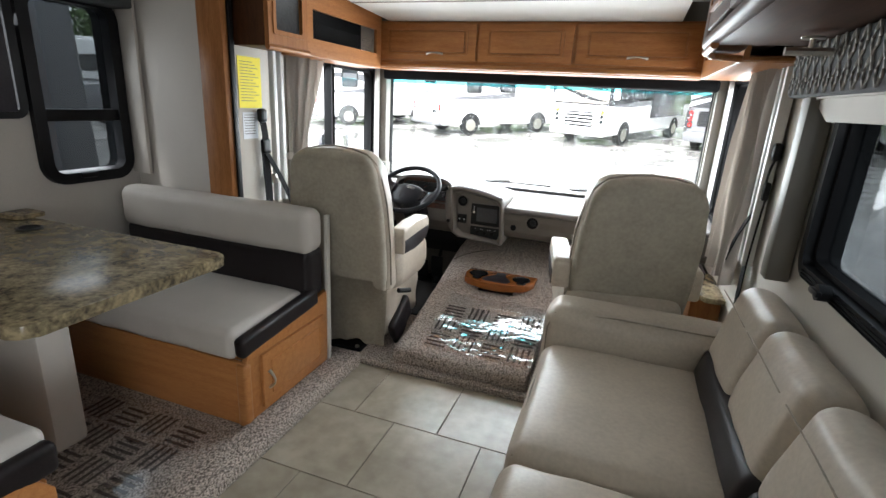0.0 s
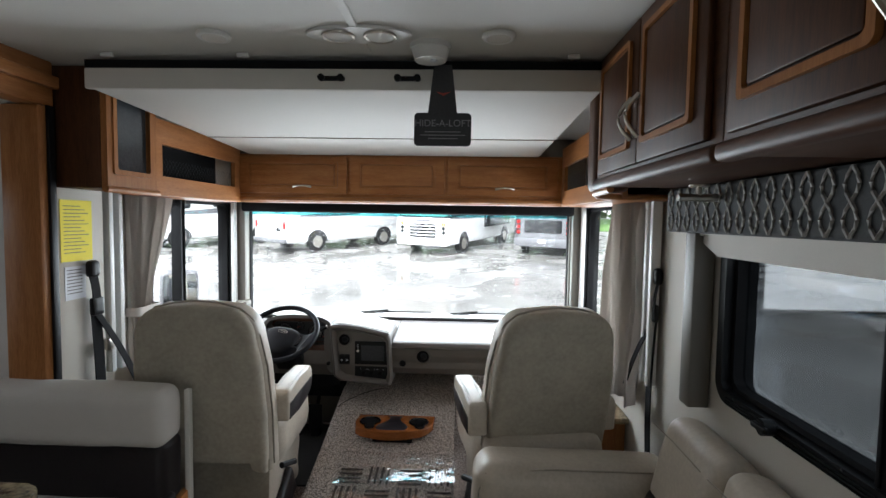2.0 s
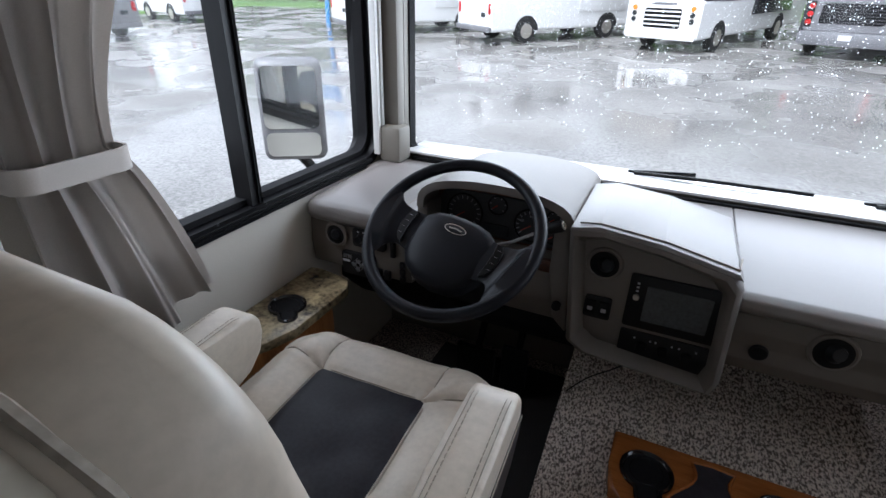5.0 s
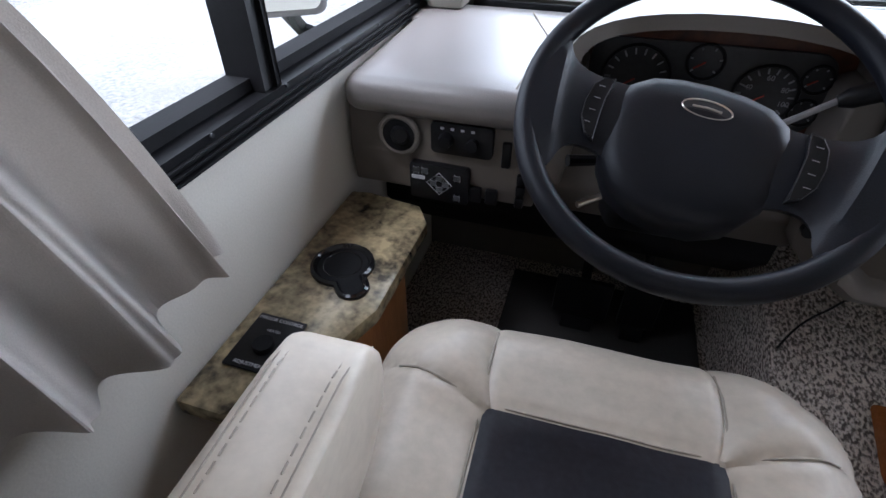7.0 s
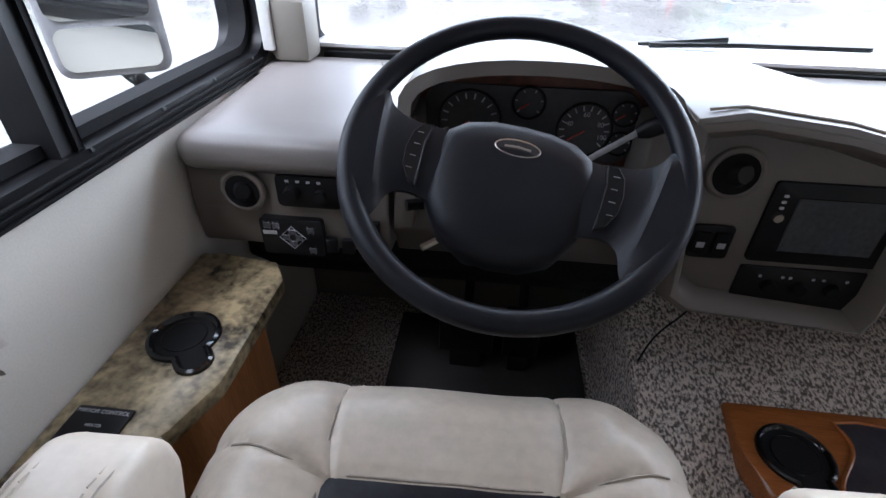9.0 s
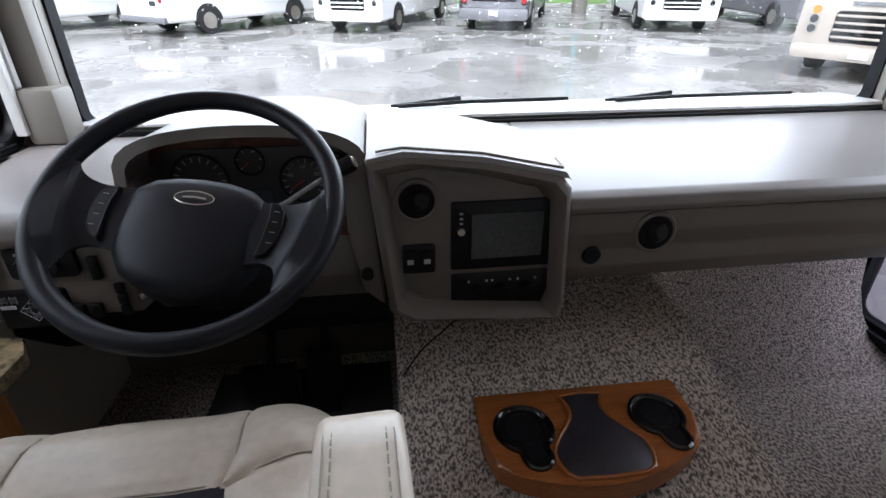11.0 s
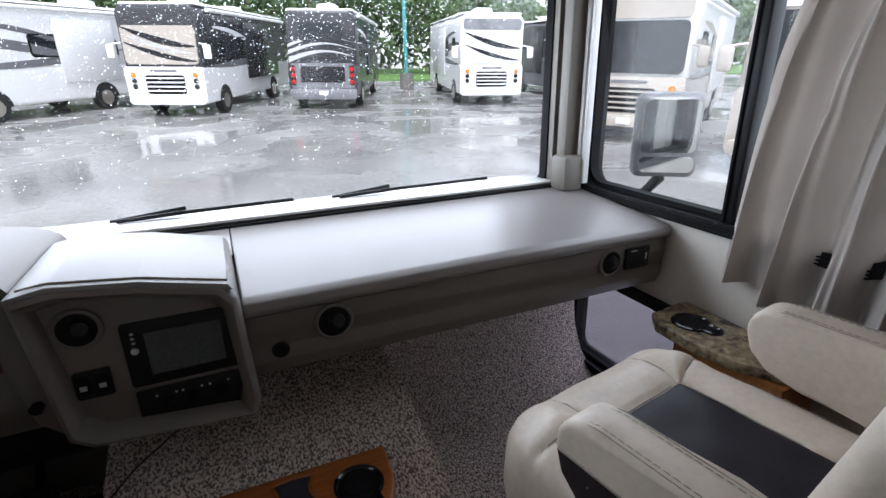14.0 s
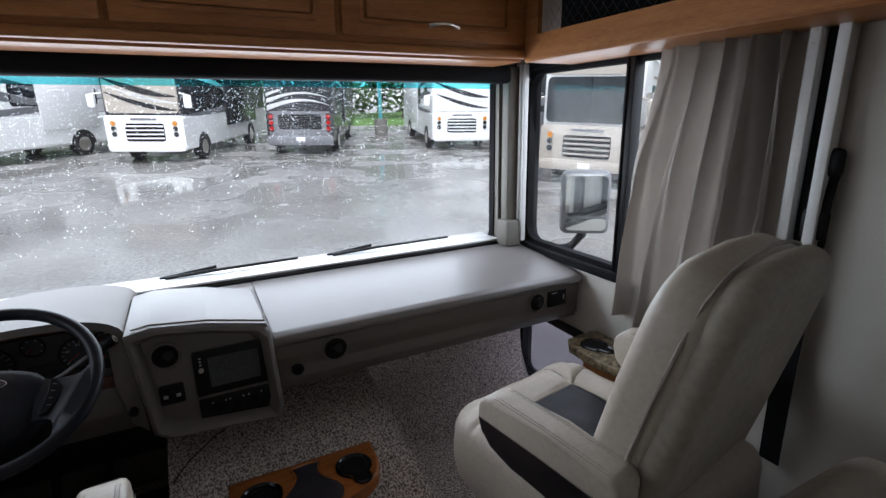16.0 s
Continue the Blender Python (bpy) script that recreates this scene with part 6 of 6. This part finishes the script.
def motorhome(label, x, y, turn, kind, c1, c2, c3, length=9.0, group="parked motorhomes", mask=None):
    """Its visible end lies at y = 0 of its own space, the body runs to +y."""
    r = thing("motorhome", (0, 0, 0), label, "motorhome", group)
    W, L, H0, H1 = 1.25, length, 0.42, 3.35
    low = rrect(-W, W, H0, 1.55, 0.10)
    part("lower_body", prism(low, "y", 0.0, L, 0.05), c1, r)
    part("upper_body", prism([(-W, 1.50), (W, 1.50), (W, H1 - 0.2), (W - 0.18, H1), (-W + 0.18, H1), (-W, H1 - 0.2)], "y", 0.10, L - 0.05, 0.08, seg=3), c2, r)
    part("roof_edge", prism([(-W + 0.05, H1), (W - 0.05, H1), (W - 0.1, H1 + 0.08), (-W + 0.1, H1 + 0.08)], "y", 0.3, L - 0.2, 0.03), RV_W, r)
    for ya in (2.2, 6.2):
        if ya < L - 1:
            part("roof_unit", pillow((0, ya, H1 + 0.2), (0.75, 0.95, 0.28), 0.1, n=6), RV_W, r, "white roof air conditioner")
    for s in (-1, 1):
        for wy in (1.5, L - 2.6):
            wl = part("wheel", disc((s * (W - 0.13), wy, 0.42), (1, 0, 0), 0.42, 0.26, 28), TYRE, r)
            part("rim", disc((s * (W + 0.005), wy, 0.42), (1, 0, 0), 0.25, 0.03, 20), CHROME, wl)
            arch = [(wy + 0.52 * math.cos(math.pi * i / 10), 0.42 + 0.52 * math.sin(math.pi * i / 10)) for i in range(11)]
            part("wheel_arch", prism(arch, "x", s * W - 0.012, s * W + 0.012), TYRE, r)
        sx = s * (W + 0.004)
        for a, b, z0, z1 in ((1.2, 2.0, 1.75, 2.55), (3.0, 4.4, 1.8, 2.5), (5.4, 6.3, 1.8, 2.4)):
            if b < L - 0.6:
                wd = part("window", ring("x", sx - 0.02, sx + s * 0.02, a, b, z0, z1, 0.05, 0.12), BLACK, r)
                part("pane", prism(rrect(a + 0.03, b - 0.03, z0 + 0.03, z1 - 0.03, 0.1), "x", sx - 0.02, sx + s * 0.004), RV_GL, wd)
        swoosh(r, sx, 0.4, 2.3, L * 0.6, -0.75, 0.14, c3, s)
        swoosh(r, sx, 0.6, 1.55, L * 0.75, 0.5, 0.10, RV_G, s)
        swoosh(r, sx, 1.2, 2.75, L * 0.5, -0.9, 0.07, RV_W if c2 is not RV_W else c3, s)
        sl = part("slide_room", box(*sorted((s * W, s * (W + 0.06))), 3.9 if L > 7 else 3.0, L - 1.8, 1.0, 3.0, 0.02), c2, r)
    part("awning", tube([(W + 0.06, 0.8, H1 - 0.12), (W + 0.06, L - 0.6, H1 - 0.12)], 0.07, 10), RV_W, r)
    f = -0.012
    if kind == "front":
        g = part("windshield", prism(rrect(-1.14, 1.14, 1.62, 2.75, 0.14), "y", 0.03, 0.14), mask or RV_GL, r, "wide upper front panel")
        if mask:
            for dz, ww, cc in ((2.15, 0.10, RV_K), (1.95, 0.06, RV_W), (1.72, 0.08, RV_K)):
                bm = bmesh.new()
                up = [bm.verts.new((-1.1 + 2.2 * i / 14, 0.028, dz + 0.55 * (1 - i / 14) ** 1.6 + ww * math.sin(math.pi * (i + 1) / 16))) for i in range(15)]
                dn = [bm.verts.new((-1.1 + 2.2 * i / 14, 0.028, dz + 0.55 * (1 - i / 14) ** 1.6 - ww * math.sin(math.pi * (i + 1) / 16))) for i in range(15)]
                for i in range(14):
                    bm.faces.new((up[i], up[i + 1], dn[i + 1], dn[i]))
                bmesh.ops.solidify(bm, geom=bm.faces[:], thickness=0.01)
                part("stripe", bm, cc, r)
        if not mask:
            part("windshield_divider", box(-0.02, 0.02, 0.015, 0.03, 1.64, 2.73), BLACK, g)
        part("cap_panel", prism(rrect(-1.15, 1.15, 2.80, 3.2, 0.12), "y", 0.07, 0.14), c3, r)
        gr = part("grille", prism(rrect(-0.62, 0.62, 0.72, 1.30, 0.08), "y", f, 0.05), BLACKM, r, "dark grille with pale slats")
        for i in range(4):
            part("slat", box(-0.60, 0.60, f - 0.025, f, 0.80 + i * 0.13, 0.845 + i * 0.13, 0.008), c1, gr)
        for s in (-1, 1):
            for i, z in enumerate((0.95, 1.13, 1.30)):
                hl = part("headlight", torus((s * 0.98, f, z), (0, -1, 0), 0.085, 0.012, 20, 6), CHROME, r)
                part("lens", disc((s * 0.98, f, z), (0, -1, 0), 0.08, 0.03, 20), RV_GL if i < 2 else AMBER, hl)
            m = part("side_mirror", pillow((s * 1.5, -0.05, 2.0), (0.24, 0.12, 0.42), 0.05, n=5), c1, r)
            part("mirror_arm", tube([(s * 1.22, 0.1, 2.25), (s * 1.5, -0.05, 2.2)], 0.025, 6), c1, m)
        part("bumper", prism(rrect(-1.22, 1.22, 0.40, 0.66, 0.10), "y", -0.08, 0.1, 0.02), c1, r)
        part("name_bars", box(-0.42, 0.42, f - 0.006, f + 0.004, 1.40, 1.47), RV_G, r, "plain grey nameplate bars")
        part("licence_plate", box(-0.16, 0.16, -0.095, -0.08, 0.46, 0.60), PAPER_W, r)
        for k in (-1, 1):
            part("windshield_wiper", tube([(k * 0.1, 0.06, 1.66), (k * 0.8, 0.055, 1.74)], 0.012, 5), BLACK, r)
    elif kind == "rear":
        part("rear_panel", prism(rrect(-1.15, 1.15, 0.75, 1.62, 0.10), "y", f, 0.05), RV_G, r)
        gr = part("engine_grille", prism(rrect(-0.80, 0.80, 0.95, 1.50, 0.06), "y", f - 0.01, 0.05), BLACKM, r)
        for i in range(6):
            part("louvre", box(-0.78, 0.78, f - 0.03, f - 0.01, 0.99 + i * 0.085, 1.025 + i * 0.085, 0.006), RV_K, gr)
        for s in (-1, 1):
            t = part("tail_lamp", prism(rrect(s * 1.06 - 0.085, s * 1.06 + 0.085, 0.85, 1.55, 0.05), "y", f - 0.02, 0.05), BLACK, r)
            for i in range(3):
                part("lens", disc((s * 1.06, f - 0.022, 0.98 + i * 0.22), (0, -1, 0), 0.08, 0.02, 18), TAIL, t)
        part("bumper", prism(rrect(-1.22, 1.22, 0.36, 0.74, 0.10), "y", -0.10, 0.1, 0.02), RV_G, r)
        part("rear_window", prism(rrect(-0.75, 0.75, 2.35, 2.95, 0.1), "y", 0.08, 0.12), RV_GL, r)
        for dz, ww in ((1.72, 0.09), (1.98, 0.07), (2.2, 0.05)):
            bm = bmesh.new()
            up = [bm.verts.new((-1.2 + 2.4 * i / 14, 0.088, dz + 0.30 * math.sin(math.pi * 0.9 * i / 14) + ww * (1 - i / 14))) for i in range(15)]
            dn = [bm.verts.new((-1.2 + 2.4 * i / 14, 0.088, dz + 0.30 * math.sin(math.pi * 0.9 * i / 14) - ww * (1 - i / 14))) for i in range(15)]
            for i in range(14):
                bm.faces.new((up[i], up[i + 1], dn[i + 1], dn[i]))
            bmesh.ops.solidify(bm, geom=bm.faces[:], thickness=0.01)
            part("stripe", bm, RV_W, r)
        part("licence_plate", box(-0.16, 0.16, -0.115, -0.10, 0.52, 0.66), PAPER_W, r)
    else:
        part("rear_window", prism(rrect(-0.35, 0.55, 2.1, 2.75, 0.08), "y", 0.07, 0.12), RV_GL, r)
        ld = part("ladder", tube([(-0.95, 0.0, 0.75), (-0.95, 0.0, 3.3), (-0.95, 0.4, 3.5)], 0.022, 6), RV_W, r, "white rear ladder")
        part("ladder_rail", tube([(-0.60, 0.0, 0.75), (-0.60, 0.0, 3.3), (-0.60, 0.4, 3.5)], 0.022, 6), RV_W, ld)
        for i in range(8):
            part("rung", tube([(-0.95, 0.0, 0.95 + i * 0.3), (-0.60, 0.0, 0.95 + i * 0.3)], 0.016, 6), RV_W, ld)
        for s in (-1, 1):
            part("tail_lamp", prism(rrect(s * 1.08 - 0.07, s * 1.08 + 0.07, 1.0, 1.35, 0.04), "y", f - 0.02, 0.05), TAIL, r)
        part("bumper", box(-1.22, 1.22, -0.12, 0.05, 0.42, 0.60, 0.03), RV_G, r)
        part("licence_plate", box(0.5, 0.8, -0.02, 0.0, 0.9, 1.05), RV_GL, r)
        part("end_stripe", prism([(-1.2, 1.75), (1.2, 1.6), (1.2, 1.68), (-1.2, 1.9)], "y", 0.085, 0.105), RV_G, r)
    r.matrix_world = pose(x, y, gz(y), math.degrees(math.atan(SLOPE)), 0, 0) @ pose(0, 0, 0, 0, 0, turn)
    return r


motorhome("white motorhome with grey stripes, rear ladder", -13.8, 21.8, -38, "back", RV_W, RV_W, RV_G, 8.0)
motorhome("white motorhome with dark stripes, rear ladder", -7.6, 21.6, -38, "back", RV_W, RV_W, RV_G, 8.0)
motorhome("white and tan motorhome with a slatted dark grille", -1.1, 21.6, -24, "front", RV_W, RV_K, RV_K, 9.5, mask=RV_T)
motorhome("charcoal motorhome with red tail lamps", 4.0, 22.0, -22, "rear", RV_K, RV_K, RV_G, 10.0)
motorhome("white and tan motorhome with a wide silver grille", 10.4, 20.8, -16, "front", RV_W, RV_W, RV_G, 9.5, mask=RV_W)
motorhome("dark grey motorhome with plain front", 15.6, 20.0, -10, "front", RV_G, RV_K, RV_G, 9.0)
motorhome("tan motorhome with wide wet windshield", 9.2, 12.2, -58, "front", RV_T, RV_W, RV_T, 8.5)
motorhome("cream motorhome parked beside the sofa side", 9.0, 7.8, -66, "front", RV_T, RV_T, RV_W, 9.0)
motorhome("white motorhome with amber lamps beside the lot", 11.5, 3.2, -75, "front", RV_W, RV_W, RV_G, 9.0)
motorhome("grey and white motorhome parked alongside the slide-out", -4.6, -2.7, 0, "back", RV_W, RV_G, RV_K, 6.5)
motorhome("white and grey motorhome with red stripe across the lot", -20.5, 16.2, 85, "back", RV_G, RV_W, RV_K, 7.0)
motorhome("white motorhome far along the lot", -24.0, 24.0, 75, "back", RV_W, RV_W, RV_G, 7.0)


def canopy_sign():
    c = thing("blue_sign", (-17.2, 25.5, gz(25.5)), "tall blue banner sign at the lot's edge", "sign")
    z = gz(25.5)
    part("post", tube([(-17.2, 25.5, z), (-17.2, 25.5, z + 6)], 0.12, 10), BLUE, c)
    part("banner", box(-18.3, -16.6, 25.4, 25.46, z + 2.9, z + 4.6, 0.02), BLUE, c)
    p = thing("lamp_post", (9.9, 29, gz(29)), "teal painted lamp post on a concrete base", "lamp post")
    z = gz(29)
    part("base", disc((9.9, 29, z + 0.45), (0, 0, 1), 0.36, 0.9, 16), CONCRETE, p)
    part("pole", tube([(9.9, 29, z + 0.9), (9.9, 29, z + 9)], [0.11, 0.07], 10), TEALP, p)
    part("lamp_head", box(9.2, 10.0, 28.85, 29.15, z + 8.95, z + 9.1, 0.03), TEALP, p)


canopy_sign()


def tree(x, y, h, seed):
    rng = random.Random(seed)
    z = gz(min(y, 60)) - 0.05
    t = thing("tree", (x, y, z), "leafy green tree behind the lot", "tree", "trees behind the lot")
    tr = tube([(x, y, z), (x + 0.2, y, z + h * 0.3), (x - 0.1, y + 0.1, z + h * 0.6), (x, y, z + h * 0.88)], [0.28, 0.2, 0.13, 0.04], 7)
    tips = []
    for i in range(9):
        a = rng.uniform(0, 6.28)
        f = rng.uniform(0.3, 0.75)
        ln = h * rng.uniform(0.18, 0.34)
        p0 = Vector((x, y, z + h * f))
        p1 = p0 + Vector((math.cos(a) * ln, math.sin(a) * ln, ln * 0.6))
        tube([p0, (p0 + p1) / 2 + Vector((0, 0, 0.1)), p1], [0.09, 0.06, 0.02], 5, bm=tr)
        tips.append(p1)
    part("trunk", tr, BARK, t)
    verts, faces = [], []
    for i in range(2200):
        c = rng.choice(tips) if rng.random() < 0.6 else Vector((x, y, z + h * rng.uniform(0.25, 0.95)))
        d = Vector((rng.gauss(0, 1), rng.gauss(0, 1), rng.gauss(0, 0.9))) * h * 0.105
        c = c + d
        s = rng.uniform(0.13, 0.30)
        u = Vector((rng.gauss(0, 1), rng.gauss(0, 1), rng.gauss(0, 1))).normalized()
        w = u.orthogonal().normalized()
        k = len(verts)
        verts += [c - u * s, c + w * s * 0.5, c + u * s, c - w * s * 0.5]
        faces.append((k, k + 1, k + 2, k + 3))
    me = bpy.data.meshes.new("crown")
    me.from_pydata([v - Vector((x, y, z)) for v in verts], [], faces)
    me.materials.append(LEAF)
    cr = new("crown", me)
    cr.parent = t


rng_t = random.Random(9)
for i in range(26):
    tree(-44 + i * 3.9 + rng_t.uniform(-1, 1), 49 + rng_t.uniform(-5, 5), rng_t.uniform(8, 13), i)
for i in range(9):
    tree(36 + rng_t.uniform(-3, 3), 2 + i * 5, rng_t.uniform(6, 9), 50 + i)
for i in range(6):
    tree(-50 + rng_t.uniform(-3, 3), 8 + i * 6, rng_t.uniform(7, 10), 70 + i)


# dense far edge of the woods
def far_woods():
    rng = random.Random(31)
    verts, faces = [], []
    for i in range(15000):
        x = rng.uniform(-75, 95)
        y = 59 + rng.gauss(0, 1.6)
        top = 7.5 + 2.2 * noise.noise(Vector((x * 0.13, 2, 5))) + 1.2 * noise.noise(Vector((x * 0.5, 1, 3)))
        c = Vector((x, y, gz(59) + top * rng.random() ** 0.8))
        s = rng.uniform(0.35, 0.75)
        u = Vector((rng.gauss(0, 1), rng.gauss(0, 1), rng.gauss(0, 1))).normalized()
        w = u.orthogonal().normalized()
        k = len(verts)
        verts += [c - u * s, c + w * s * 0.6, c + u * s, c - w * s * 0.6]
        faces.append((k, k + 1, k + 2, k + 3))
    me = bpy.data.meshes.new("far_woods")
    me.from_pydata(verts, [], faces)
    me.materials.append(LEAF)
    tagged(new("far_woods", me), "dense green far woods behind the lot", "woods", kind="stuff")


far_woods()


# ---- mirrors and wipers of the coach ----
def coach_mirrors():
    for s, x, y0, y1, z0, z1 in ((-1, -1.47, 4.05, 4.36, 0.72, 1.10), (1, 1.66, 4.0, 4.33, 0.79, 1.11)):
        m = thing("side_mirror", (x, 4.2, z0), "rain-spotted coach side mirror on its arm", "mirror", "coach mirrors")
        turn = Matrix.Rotation(radians(s * -35), 4, "Z")
        c = Vector((x, (y0 + y1) / 2, (z0 + z1) / 2))
        bm = pillow((0, 0, 0), (0.24, 0.09, z1 - z0), 0.035, (0, 0.01, 0), 8)
        bmesh.ops.transform(bm, matrix=Matrix.Translation(c) @ turn, verts=bm.verts[:])
        h = part("mirror_housing", bm, RV_G, m)
        for a, b in ((-0.06, (z1 - z0) / 2 - 0.025), (-(z1 - z0) / 2 + 0.025, -0.075)):
            bm = prism(rrect(-0.10, 0.10, a, b, 0.025), "y", -0.056, -0.050)
            bmesh.ops.transform(bm, matrix=Matrix.Translation(c) @ turn, verts=bm.verts[:])
            part("mirror_glass", bm, MIRROR, h)
        part("mirror_arm", tube([c + Vector((0, 0, -0.16)), c + Vector((-s * 0.02, 0.06, -0.24)), (XL - 0.08 if s < 0 else XR + 0.08, 4.30, z0 - 0.12)], 0.022, 8), BLACK, m)
    for x0, x1 in ((-0.22, 0.27), (0.42, 0.98)):
        w = thing("windshield_wiper", (x0, YF + 0.06, 0.80), "black wiper resting along the windshield", "wiper", "wipers")
        part("arm", tube([(x0 - 0.02, YF + 0.06, 0.80), (x0 + 0.18, YF + 0.05, 0.822)], 0.007, 6), BLACK, w)
        part("blade", tube([(x0, YF + 0.035, 0.806), (x0 + 0.2, YF + 0.03, 0.814), (x1, YF + 0.03, 0.816)], 0.006, 6), BLACK, w)


coach_mirrors()

# ---- floor tiles, last ----
def tiles():
    floor = structure("floor", box(-0.5, XR, -1.6, 2.80, -0.011, -0.006), GROUT, "grey-green stone-look tile floor", "floor")
    T, D, G = 0.40, 0.41, 0.004
    me = None
    row = 0
    y = 2.405 + D
    while y > -1.4:
        y0, y1 = y - D, min(y, 2.797)
        off = 0.155 if row % 2 == 0 else -0.045
        x = off - 3 * T
        while x < XR:
            a, b = max(x, -0.49), min(x + T, XR)
            if b - a > 0.03:
                bm = box(a + G / 2, b - G / 2, y0 + G / 2, y1 - G / 2, -0.006, 0.0, 0.0015, seg=1)
                part("tile", bm, TILE, floor)
            x += T
        y -= D
        row += 1


tiles()
